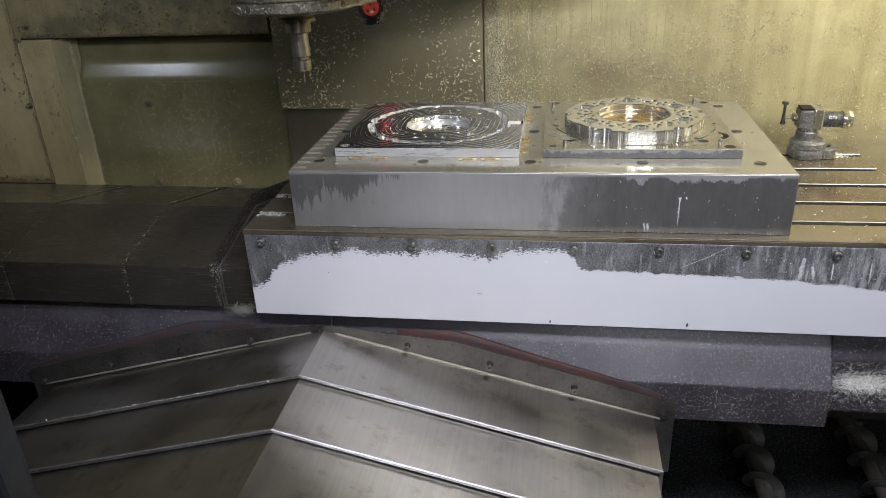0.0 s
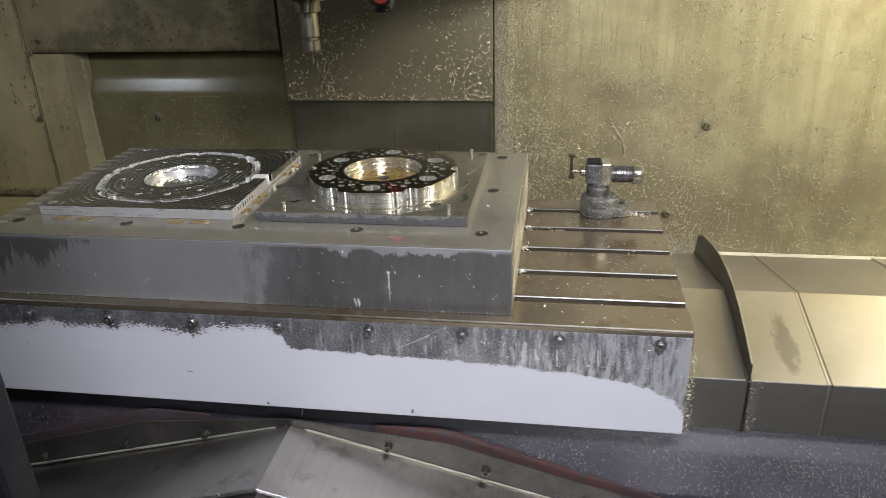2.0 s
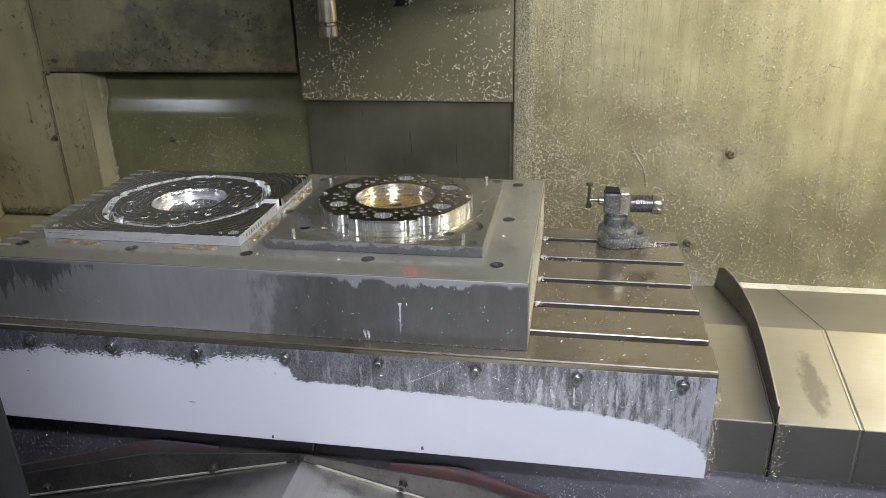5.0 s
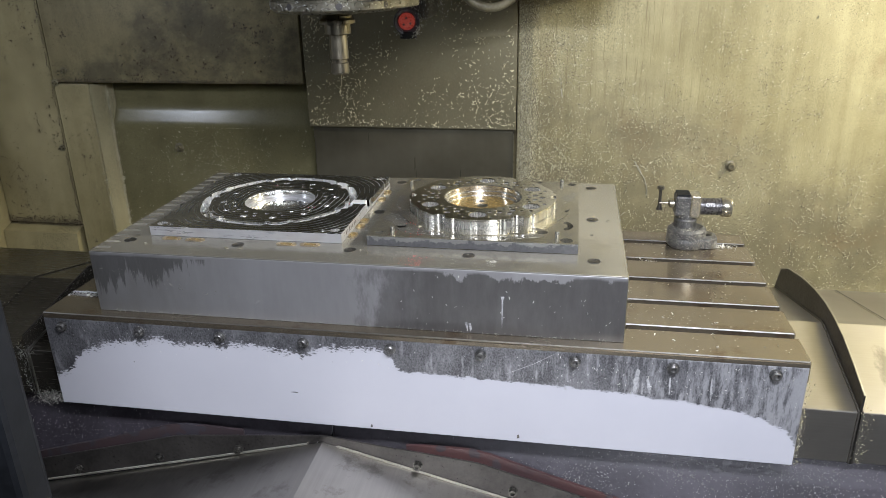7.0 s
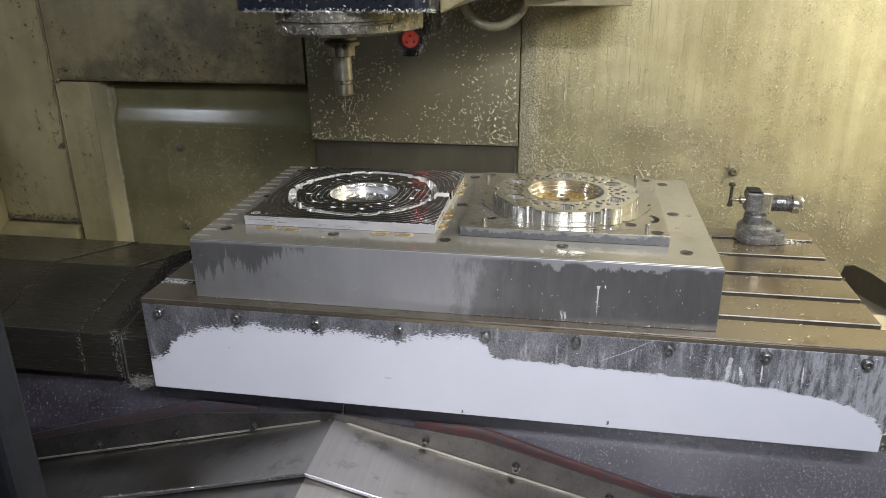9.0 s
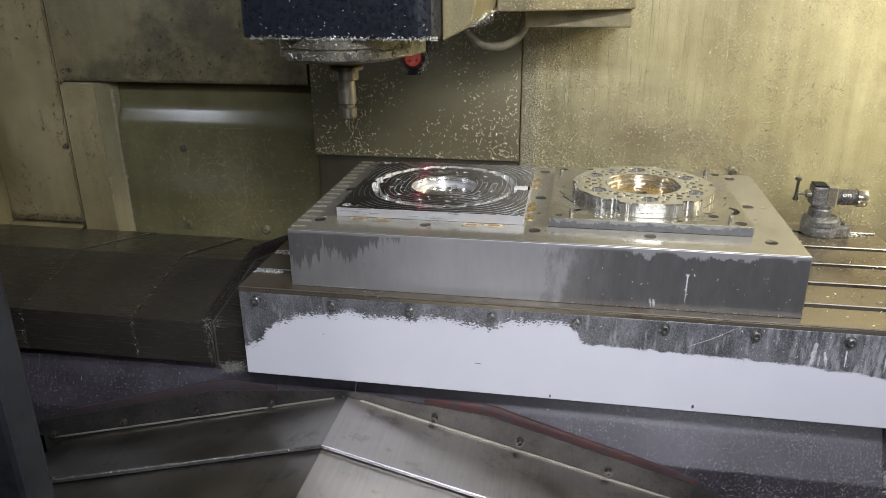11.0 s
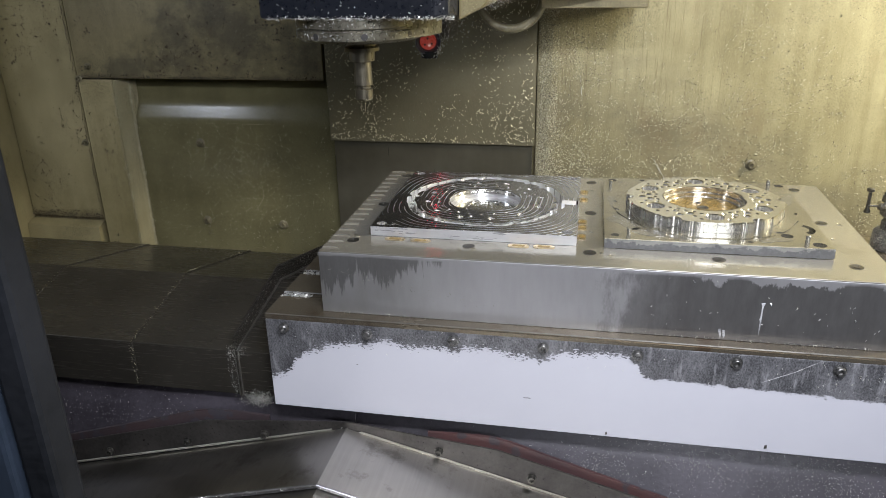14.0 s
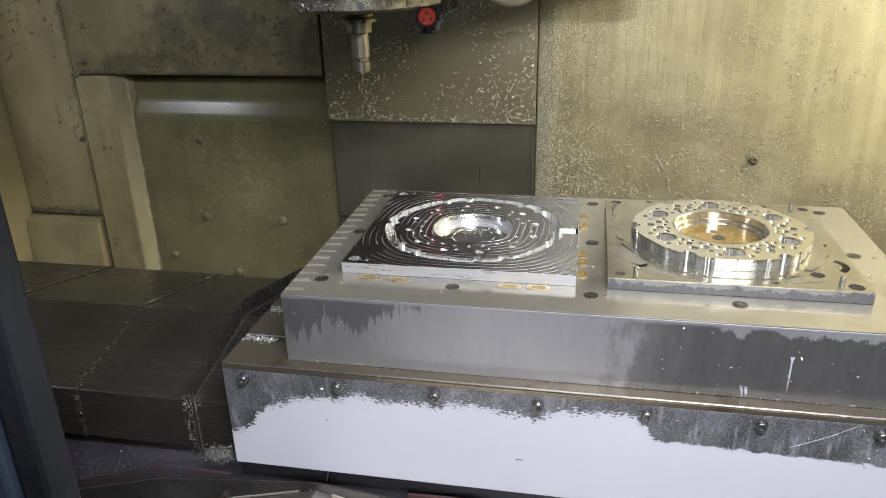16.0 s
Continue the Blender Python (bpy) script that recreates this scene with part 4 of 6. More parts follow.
def machine_table():
    ob = thing("machine_table", "long T-slotted steel table, pale painted front wet with coolant", "machine table")
    top, low = 0.027, -0.178
    # the slotted top, a comb in profile with small chamfers along the slots
    c = 0.0016
    outline = [(0.0, -0.012), (0.0, top - c), (c, top)]
    for y in SLOTS:
        outline += [(y - 0.009 - c, top), (y - 0.009, top - c), (y - 0.009, top - 0.020), (y - 0.015, top - 0.020), (y - 0.015, top - 0.032), (y + 0.015, top - 0.032), (y + 0.015, top - 0.020), (y + 0.009, top - 0.020), (y + 0.009, top - c), (y + 0.009 + c, top)]
    outline += [(0.600, top), (0.600, -0.012)]
    part("slotted_top", prism(outline, "x", -0.698, 0.711), GROUND, ob, "oily brown ground steel top with five T-slots")
    part("end_crust", prism(outline, "x", 0.7111, 0.7128), CRUST, ob, "golden crust of chips on the table end")
    part("lower_end_crust", box(0.7092, 0.7124, 0.0105, 0.5955, low + 0.002, -0.0122), CRUST, ob, "golden crust of chips on the table end")
    # slot strips carry the chamfer highlights in paler steel; front strip kept dark
    for y in (0.0, *(y + 0.009 for y in SLOTS)):
        w = 0.0013
        part("chamfer_strip", prism([(y - 0.0004, top - w), (y + w, top + 0.0003), (y + w, top - 0.0006), (y + 0.0006, top - w)], "x", -0.697, 0.7105), BEAD if y else DARKSTEEL, ob, "pale chamfer strip with painted highlight" if y else "dark front edge strip")
    part("front_strip", box(-0.698, 0.711, -0.0016, -0.0003, 0.0162, top - 0.0036), GROUND, ob, "wet edge of the table top")
    part("body", box(-0.696, 0.709, 0.010, 0.596, low, -0.010, 0.002), CAST, ob)
    part("front_panel", box(-0.698, 0.711, -0.002, 0.010, low, 0.016, 0.0015), TABLEPAINT, ob, "pale painted front with a dark coolant line")
    for k in range(9):
        m = pose(-0.66 + 0.165 * k, -0.002, 0.0, 90, 0, 0)
        smooth(part("bolt", lathe([(0.0108, 0), (0.0108, 0.002), (0.0080, 0.0025), (0.0080, 0.009), (0.0070, 0.010), (0.0042, 0.010), (0.0040, 0.006)], m, 20), BOLTSTEEL, ob))
    for y in (0.075, 0.33, 0.51):
        smooth(part("end_screw", lathe([(0.010, 0), (0.010, 0.008), (0.006, 0.010)], pose(0.711, y, -0.045, 0, 90, 0), 14), SCREW, ob))
    riding(ob, with_table)


machine_table()


# ---- fixture plate and workpieces, riding on the table ----
def plate_material():
    """Grey ground steel with dark tide marks of coolant hanging from its upper edge."""
    m, nodes, links, b = shader("fixture_steel_with_tide_marks")
    co, sep = nodes.new("ShaderNodeTexCoord"), nodes.new("ShaderNodeSeparateXYZ")
    links.new(co.outputs["Object"], sep.inputs[0])
    u = maths(nodes, links, "ADD", sep.outputs[0], 0.59)
    below = maths(nodes, links, "DIVIDE", maths(nodes, links, "SUBTRACT", 0.152, sep.outputs[2]), 0.125)
    # black drips at one end
    hang = ramp(nodes, links, u, [(0.0, 0.62), (0.05, 0.50), (0.10, 0.36), (0.15, 0.40), (0.20, 0.16), (0.25, 0.0)])
    comb = maths(nodes, links, "MULTIPLY", maths(nodes, links, "SUBTRACT", noise_node(nodes, links, 75.0, 5.0, (1, 1, 0.10), 0.7), 0.5), 1.5)
    reach = maths(nodes, links, "SUBTRACT", maths(nodes, links, "ADD", hang, maths(nodes, links, "MULTIPLY", comb, ramp(nodes, links, u, [(0.2, 1.0), (0.28, 0.15)]))), below)
    gap = maths(nodes, links, "SUBTRACT", below, maths(nodes, links, "ADD", 0.02, maths(nodes, links, "MULTIPLY", noise_node(nodes, links, 30.0, 4.0), 0.06)))
    drip = maths(nodes, links, "MULTIPLY", ramp(nodes, links, maths(nodes, links, "ADD", maths(nodes, links, "MULTIPLY", reach, 4.0), 0.4), [(0.3, 0.0), (0.7, 1.0)]), ramp(nodes, links, maths(nodes, links, "MULTIPLY", gap, 40.0), [(0.0, 0.0), (1.0, 1.0)]))
    # a dark stain with a scalloped shore at the other
    shift = maths(nodes, links, "ADD", u, maths(nodes, links, "MULTIPLY", maths(nodes, links, "SUBTRACT", noise_node(nodes, links, 26.0, 6.0, (1, 1, 0.4), 0.7), 0.5), 0.22))
    side = ramp(nodes, links, shift, [(0.53, 0.0), (0.57, 0.75), (0.64, 1.0)])
    shore = maths(nodes, links, "SUBTRACT", below, ramp(nodes, links, noise_node(nodes, links, 17.0, 6.0, (1, 1, 0.5), 0.65), [(0.36, 0.03), (0.52, 0.05), (0.66, 0.19)]))
    stain = maths(nodes, links, "MULTIPLY", side, ramp(nodes, links, maths(nodes, links, "MULTIPLY", shore, 25.0), [(0.0, 0.0), (1.0, 1.0)]))
    dry = mix_colour(nodes, links, maths(nodes, links, "ADD", maths(nodes, links, "MULTIPLY", noise_node(nodes, links, 7.0, 5.0, (1, 1, 0.6)), 0.7), maths(nodes, links, "MULTIPLY", noise_node(nodes, links, 90.0, 4.0, (1, 1, 0.2)), 0.3)), (0.245, 0.242, 0.242), (0.44, 0.436, 0.436))
    film = maths(nodes, links, "MULTIPLY", ramp(nodes, links, u, [(0.0, 0.8), (0.14, 0.55), (0.34, 0.0)]), noise_node(nodes, links, 12.0, 4.0, (1, 1, 0.4)))
    dry = mix_colour(nodes, links, film, dry, (0.105, 0.100, 0.072))
    dark = mix_colour(nodes, links, noise_node(nodes, links, 60.0, 5.0, (1, 1, 0.3)), (0.082, 0.080, 0.077), (0.178, 0.173, 0.168))
    colour = mix_colour(nodes, links, stain, dry, dark)
    colour = mix_colour(nodes, links, maths(nodes, links, "MULTIPLY", drip, 0.7), colour, mix_colour(nodes, links, noise_node(nodes, links, 120.0, 4.0, (1, 1, 0.3)), (0.035, 0.034, 0.032), (0.13, 0.127, 0.12)))
    links.new(colour, b.inputs["Base Color"])
    b.inputs["Metallic"].default_value = 0.6
    links.new(ramp(nodes, links, noise_node(nodes, links, 180.0, 3.0, (0.3, 1, 1)), [(0.3, 0.32), (0.7, 0.39)]), b.inputs["Roughness"])
    bump(nodes, links, b, noise_node(nodes, links, 200.0, 3.0, (0.05, 1, 1)), 0.012)
    return m


FRONTSTEEL = plate_material()
FX0, FX1, FY0, FY1, FZ0, FZ1 = -0.589, 0.412, 0.025, 0.574, 0.027, 0.152


def fixture_plate():
    ob = thing("fixture_plate", "thick grey steel fixture plate bolted on the machine table", "fixture plate")
    part("block", box(FX0, FX1, FY0, FY1, FZ0, FZ1 - 0.002, 0.001), FRONTSTEEL, ob)
    part("top_face", box(FX0 + 0.0008, FX1 - 0.0008, FY0 + 0.0008, FY1 - 0.0008, FZ1 - 0.004, FZ1, 0.0008), PLATE, ob, "bright ground top face, wet and reflecting")
    part("end_face", box(FX1 - 0.001, FX1 + 0.0012, FY0 + 0.002, FY1 - 0.002, FZ0 + 0.001, FZ1 - 0.003), SCRATCHED, ob, "scratched sawn end face with chips")
    bm, rnd = bmesh.new(), random.Random(19)
    for _ in range(360):
        y, z, a, l = rnd.uniform(FY0 + 0.02, FY1 - 0.02), rnd.uniform(FZ0 + 0.01, FZ1 - 0.012), rnd.choice((0.3, 0.5, 0.7, 0.9, 2.2, 2.6)) + rnd.uniform(-0.35, 0.35), rnd.uniform(0.003, 0.007) + 0.022 * rnd.random() ** 2
        ends = [(FX1 + 0.0012, min(max(y + k * l * math.cos(a), FY0 + 0.004), FY1 - 0.004), min(max(z + k * l * math.sin(a), FZ0 + 0.003), FZ1 - 0.005)) for k in (-1, -0.2, 1)]
        ends[1] = (ends[1][0], ends[1][1], ends[1][2] + rnd.uniform(-0.0015, 0.0015))
        tube(ends, rnd.uniform(0.0001, 0.00022), 4, bm)
    tagged(part("scratch_pattern", bm, MARK, ob, "crossing pale scratches in the sawn face"), kind="stuff")
    for x in (-0.54, -0.315, -0.092, 0.132, 0.356):
        for y in (0.088, 0.310, 0.533):
            if (x in (-0.315, 0.132) and y == 0.310):
                continue
            m = pose(x, y, FZ1)
            smooth(part("clamp_screw", lathe([(0.0115, 0.0), (0.0115, 0.0008), (0.0085, 0.0008), (0.0083, 0.0002)], m, 22), SCREW, ob))
            part("socket", lathe([(0.0062, 0.0001), (0.0062, 0.0012), (0.0035, 0.0012), (0.003, 0.0004)], m, 12), SCREW, ob)
    rnd = random.Random(3)
    for k in range(17):
        y = FY0 + 0.014 + 0.0325 * k
        w = rnd.uniform(0.010, 0.016)
        part("cutter_mark", prism([(FX0 + 0.003, y), (FX0 + rnd.uniform(0.028, 0.040), y + 0.004), (FX0 + rnd.uniform(0.026, 0.036), y + w), (FX0 + 0.003, y + w - 0.003)], "z", FZ1 - 0.0003, FZ1 + 0.00025), FACEMARK, ob)
    for x, y, r in ((-0.54, 0.115, 0.006), (-0.50, 0.075, 0.004), (-0.33, 0.070, 0.004), (-0.305, 0.075, 0.006), (-0.055, 0.080, 0.004), (0.083, 0.080, 0.004), (0.388, 0.307, 0.005), (0.354, 0.223, 0.004), (-0.072, 0.090, 0.003), (-0.09, 0.20, 0.004), (-0.09, 0.47, 0.004)):
        smooth(part("dowel_hole", lathe([(r, 0.0), (r, 0.0007), (r * 0.7, 0.0007), (r * 0.6, 0.0001)], pose(x, y, FZ1), 16), ALUMATT, ob))
    riding(ob, with_table)


fixture_plate()
PX, PY, PT = (-0.315, 0.1305), 0.314, 0.172


def flange_loop(cx, cy, r, step=360, turn=50, notch=0.0):
    """Outline of the flange: a round with six flats, and at each corner a lobe between two scallops, or a notch."""
    pts = []
    for k in range(step):
        a = 2 * math.pi * k / step
        d = min(abs((a - radians(turn + 60 * j) + math.pi) % (2 * math.pi) - math.pi) for j in range(6))
        rad = r - 0.004 * max(0.0, 1 - abs(d - radians(30)) / radians(18))
        if notch:
            rad -= math.sqrt(max(0.0, notch ** 2 - (d * r) ** 2)) + 0.0028 * math.exp(-((d - radians(13)) / radians(1.6)) ** 4)
        else:
            rad -= 0.008 * math.exp(-((d - radians(8.5)) / radians(2.2)) ** 4)
            rad += 0.002 * math.exp(-(d / radians(3.0)) ** 2)
        pts.append((cx + rad * math.cos(a), cy + rad * math.sin(a)))
    return pts


def flange_holes(cx, cy, big):
    """Bolt holes of a flange; a hole that would run into an earlier one is left out."""
    wanted, kept = [], []
    if big:
        wanted += [(32 + 60 * k, 0.1165, 0.0172) for k in range(6)]
        wanted += [(32 + 60 * k + d, r, s) for k in range(6) for d, r, s in ((30, 0.122, 0.0062), (37, 0.108, 0.0066), (22, 0.108, 0.0054))]
        wanted += [(32 + 60 * k + d, r, 0.0034) for k in range(6) for d, r in ((11, 0.134), (-11, 0.134), (12, 0.101), (-12, 0.101), (0, 0.094), (17, 0.121), (-17, 0.121), (30, 0.109), (30, 0.096), (20, 0.094), (-20, 0.094), (-14, 0.111))]
    else:
        wanted += [(14 + 30 * k, 0.122, 0.0062) for k in range(12)]
        wanted += [(5 + 15 * k, 0.098, 0.0034) for k in range(24)]
        wanted += [(24 + 30 * k, 0.114, 0.0028) for k in range(12)]
    for a, d, r in wanted:
        x, y = cx + d * math.cos(radians(a)), cy + d * math.sin(radians(a))
        if all(math.hypot(x - p, y - q) > r + s + 0.0042 for p, q, s in kept):
            kept.append((x, y, r))
    return [ring_of(x, y, r, 22 if r > 0.01 else 14) for x, y, r in kept]


def hole_walls(loops, low, top):
    """Pale sleeves added inside holes so their walls look lit, as one mesh of short open tubes."""
    bm = bmesh.new()
    for loop in loops:
        cx, cy = sum(p[0] for p in loop) / len(loop), sum(p[1] for p in loop) / len(loop)
        k = 1 - 0.0004 / math.hypot(loop[0][0] - cx, loop[0][1] - cy)
        rows = [[bm.verts.new((cx + (x - cx) * k, cy + (y - cy) * k, z)) for x, y in loop] for z in (low, top)]
        for j in range(len(loop)):
            n = (j + 1) % len(loop)
            bm.faces.new((rows[0][j], rows[0][n], rows[1][n], rows[1][j]))
    return bm


def left_workpiece():
    ob = thing("machined_plate", "mirror-bright machined aluminium plate with a large bored hole", "workpiece", "workpieces on the fixture")
    cx, x0, x1, y0, y1 = PX[0], PX[0] - 0.198, PX[0] + 0.198, PY - 0.196, PY + 0.196
    outer = [(x0, y0), (x1, y0), (x1, PY - 0.012), (x1 - 0.026, PY - 0.012), (x1 - 0.026, PY + 0.014), (x1, PY + 0.014), (x1, y1), (x0, y1)]
    corners = [ring_of(cx + sx * 0.180, PY + sy * 0.178, 0.0105, 22) for sx in (-1, 1) for sy in (-1, 1)]
    corners += [ring_of(cx + sx * 0.157, PY + sy * 0.182, 0.0042, 12) for sx in (-1, 1) for sy in (-1, 1)]
    holes, floor = flange_holes(cx, PY, False), PT - 0.014
    part("rim", plate_with_holes(outer, [flange_loop(cx, PY, 0.170)] + corners, floor, PT, chamfer=0.0), MIRROR, ob)
    part("base", plate_with_holes([(x0, y0), (x1, y0), (x1, y1), (x0, y1)], [ring_of(cx, PY, 0.066, 48)], FZ1 + 0.0005, floor - 0.0002), FACED, ob)
    part("island", plate_with_holes(flange_loop(cx, PY, 0.152), [ring_of(cx, PY, 0.076, 64)] + holes, PT - 0.0032, PT - 0.0003, chamfer=0.0013), MIRROR, ob)
    part("island_body", plate_with_holes(flange_loop(cx, PY, 0.152), [ring_of(cx, PY, 0.076, 64)], floor, PT - 0.0045), GROOVEWALL, ob)
    tagged(part("drilled_rims", hole_walls(holes, PT - 0.0044, PT - 0.0017), HOLEWALL, ob, "pale sleeves that brighten the many small drilled holes"), kind="stuff")
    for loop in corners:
        part("hole_wall", hole_walls([loop], floor, PT - 0.0003), HOLEWALL, ob, "pale sleeve that brightens a drilled hole")
    smooth(part("bore", lathe([(0.0772, PT - 0.0002), (0.0758, PT - 0.0014), (0.0758, PT - 0.0152), (0.067, PT - 0.0155), (0.067, FZ1 + 0.001), (0.042, FZ1 + 0.0011), (0.041, FZ1 + 0.0035), (0.038, FZ1 + 0.0035), (0.037, FZ1 + 0.0014), (0.002, FZ1 + 0.0013)], pose(cx, PY, 0), 72, cap=False), BOREWALL, ob))
    # bright milled walls of the rim and of the groove
    part("edge_band", prism([(x0 - 0.0003, y0 - 0.0003), (x1 + 0.0003, y0 - 0.0003), (x1 + 0.0003, y0 + 0.0006), (x0 - 0.0003, y0 + 0.0006)], "z", floor - 0.0002, PT - 0.0006), FACED, ob)
    part("edge_band", prism([(x1 - 0.0006, y0 + 0.0008), (x1 + 0.0003, y0 + 0.0008), (x1 + 0.0003, PY - 0.013), (x1 - 0.0006, PY - 0.013)], "z", floor - 0.0002, PT - 0.0006), FACED, ob)
    part("side_block", box(cx + 0.162, x1 - 0.006, PY - 0.0118, PY + 0.0138, floor + 0.0004, PT + 0.0006, 0.0008), PADALU, ob, "pale flat pad in the side slot")
    bm, outer_loop, inner_loop = bmesh.new(), flange_loop(cx, PY, 0.1702), flange_loop(cx, PY, 0.1697)
    for k in range(len(outer_loop)):
        a, b, c, d = outer_loop[k], outer_loop[(k + 1) % len(outer_loop)], inner_loop[(k + 1) % len(inner_loop)], inner_loop[k]
        low = [bm.verts.new((*p, floor)) for p in (a, b, c, d)]
        up = [bm.verts.new((*p, PT - 0.0005)) for p in (a, b, c, d)]
        bm.faces.new(up)
        bm.faces.new((low[3], low[2], up[2], up[3]))
    part("groove_floor", plate_with_holes(flange_loop(cx, PY, 0.1695), [flange_loop(cx, PY, 0.1522)], floor - 0.0001, floor + 0.0003), MIRROR, ob)
    part("groove_wall", bm, GROOVEWALL, ob, "bright milled wall of the groove")
    for k, w in enumerate((0.004, 0.003, 0.005, 0.004, 0.003, 0.004, 0.005)):
        part("engraved_mark", box(x1, x1 + 0.0004, y0 + 0.03 + 0.011 * k, y0 + 0.03 + 0.011 * k + w, FZ1 + 0.007, FZ1 + 0.014), HOLE, ob)
    riding(ob, with_table)
    heap = [(Vector((cx - 0.158 + random.uniform(-0.006, 0.006), PY + random.uniform(-0.07, 0.03), floor + random.uniform(0.0, 0.010))), (random.uniform(-1, 1), random.uniform(-1, 1), 1)) for _ in range(260)]
    riding(scatter("loose_chips", "bright chips lying in the milled groove", heap, CHIP, (0.0012, 0.0030), 4), with_table)
    bore = [(Vector((cx + random.gauss(0.0, 0.022), PY + random.gauss(0.022, 0.012), FZ1 + 0.004)), (random.uniform(-1, 1), random.uniform(-1, 1), 1)) for _ in range(70)]
    riding(scatter("loose_chips", "bright chips lying in the bored hole", bore, CHIP, (0.0010, 0.0026), 5), with_table)


left_workpiece()


def dowel(x, y, z, h=0.012, r=0.0042):
    pin = thing("dowel_pin", "short steel dowel pin in the base plate", "pin", "dowel pins")
    smooth(part("pin", lathe([(r, z), (r, z + h - 0.001), (r - 0.001, z + h)], pose(x, y, 0), 14), DULLALU, pin))
    riding(pin, with_table)


def right_workpiece():
    base = thing("sub_plate", "square aluminium base plate with dowel pins and pockets", "sub plate")
    cx, x0, x1, y0, y1 = PX[1], PX[1] - 0.197, PX[1] + 0.197, PY - 0.197, PY + 0.197
    holes = [ring_of(cx, PY, 0.070, 48)]
    for x, y, r in ((0.306, 0.133, 0.012), (0.260, 0.172, 0.011), (-0.047, 0.135, 0.008), (-0.012, 0.176, 0.010), (0.312, 0.492, 0.010), (-0.045, 0.492, 0.010), (0.300, 0.30, 0.006), (0.288, 0.258, 0.011), (-0.040, 0.30, 0.006), (-0.030, 0.375, 0.008), (0.02, 0.50, 0.006), (0.24, 0.50, 0.006), (0.075, 0.135, 0.005), (0.19, 0.132, 0.005)):
        holes.append(ring_of(x, y, r, 18))
    # the curved slot beside the ring
    slot = [(0.288 + 0.030 * math.cos(a) * (1 if k < 9 else 0.62), 0.212 + 0.030 * math.sin(a) * (1 if k < 9 else 0.62)) for k, a in enumerate([radians(-60 + 15 * j) for j in range(9)] + [radians(60 - 15 * j) for j in range(9)])]
    holes.append(slot)
    part("plate", plate_with_holes([(x0, y0), (x1, y0), (x1, y1), (x0, y1)], holes, FZ1 + 0.0006, PT), ALUMATT, base)
    part("raised_step", plate_with_holes(flange_loop(cx, PY, 0.178, 360, 3), [flange_loop(cx, PY, 0.1535, 720, 3, 0.012)], PT + 0.0002, PT + 0.0016), ALUMATT, base, "shallow raised contour round the ring")
    part("front_band", box(x0, x1, y0 - 0.0008, y0, FZ1 + 0.001, PT - 0.002), MOTTLED, base, "dark tide mark along the front edge")
    # the floor's golden reflection is put into its colour
    part("bore_floor", lathe([(0.0698, PT - 0.003), (0.0698, PT + 0.0008)], pose(cx, PY, 0), 48), GOLDTONE, base, "brown gold floor of the bore")
    smooth(part("centre_screw", lathe([(0.011, PT + 0.0008), (0.011, PT + 0.002), (0.0065, PT + 0.002), (0.0060, PT + 0.0009), (0.001, PT + 0.0009)], pose(cx, PY, 0), 20), SCREW, base))
    for n, (x, y, a, b, lean) in enumerate(((-0.030, 0.215, 0.022, 0.040, 0.5), (-0.045, 0.330, 0.012, 0.045, 0.1), (0.030, 0.150, 0.050, 0.014, -0.3), (0.235, 0.148, 0.030, 0.010, 0.3), (0.300, 0.380, 0.014, 0.050, -0.4), (0.130, 0.492, 0.080, 0.009, 0.0))):
        loop = []
        for k in range(28):
            t = 2 * math.pi * k / 28
            r = 1 + 0.18 * math.sin(3 * t + n) + 0.12 * math.sin(5 * t + 2 * n)
            p, q = a * r * math.cos(t), b * r * math.sin(t)
            loop.append((min(max(x + p * math.cos(lean) - q * math.sin(lean), x0 + 0.002), x1 - 0.002), min(max(y + p * math.sin(lean) + q * math.cos(lean), y0 + 0.002), y1 - 0.002)))
        part("wet_patch", prism(loop, "z", PT - 0.0002, PT + 0.00035 + 0.00005 * n), DULLALU, base, "dull wet patch of coolant")
    part("floor_hole", lathe([(0.006, PT + 0.0008), (0.006, PT + 0.0012), (0.004, PT + 0.0012), (0.001, PT + 0.0010)], pose(cx - 0.006, PY + 0.032, 0), 14), HOLE, base, "small dark hole in the bore floor")
    for k in range(6):
        a = radians(3 + 60 * k)
        part("notch_hole", lathe([(0.0075, PT + 0.0002), (0.0075, PT + 0.0012), (0.0055, PT + 0.0012), (0.0050, PT + 0.0004), (0.001, PT + 0.0003)], pose(cx + 0.151 * math.cos(a), PY + 0.151 * math.sin(a), 0), 16), SCREW, base, "dark screw hole in the notch of the ring")
    riding(base, with_table)
    for x, y in ((0.289, 0.147), (-0.022, 0.141), (0.290, 0.492), (-0.05, 0.45)):
        dowel(x, y, PT)
    ob = thing("ring_flange", "shiny milled aluminium ring flange with many bolt holes", "workpiece", "workpieces on the fixture")
    top = PT + 0.022
    outline, holes = flange_loop(cx, PY, 0.152, 720, 3, 0.013), flange_holes(cx, PY, True)
    large = [h for h in holes if max(p[0] for p in h) - min(p[0] for p in h) > 0.010]
    ring = part("ring", plate_with_holes(outline, [ring_of(cx, PY, 0.0795, 72)] + holes, top - 0.0045, top, chamfer=0.0014), ALU, ob)
    smooth(part("ring_body", plate_with_holes(outline, [ring_of(cx, PY, 0.0795, 72)] + large, PT + 0.0008, top - 0.0046), CUTWALL, ob), 30)
    tagged(part("drilled_rims", hole_walls(holes, top - 0.0046, top - 0.0014), HOLEWALL, ob, "pale sleeves that brighten the many small drilled holes"), kind="stuff")
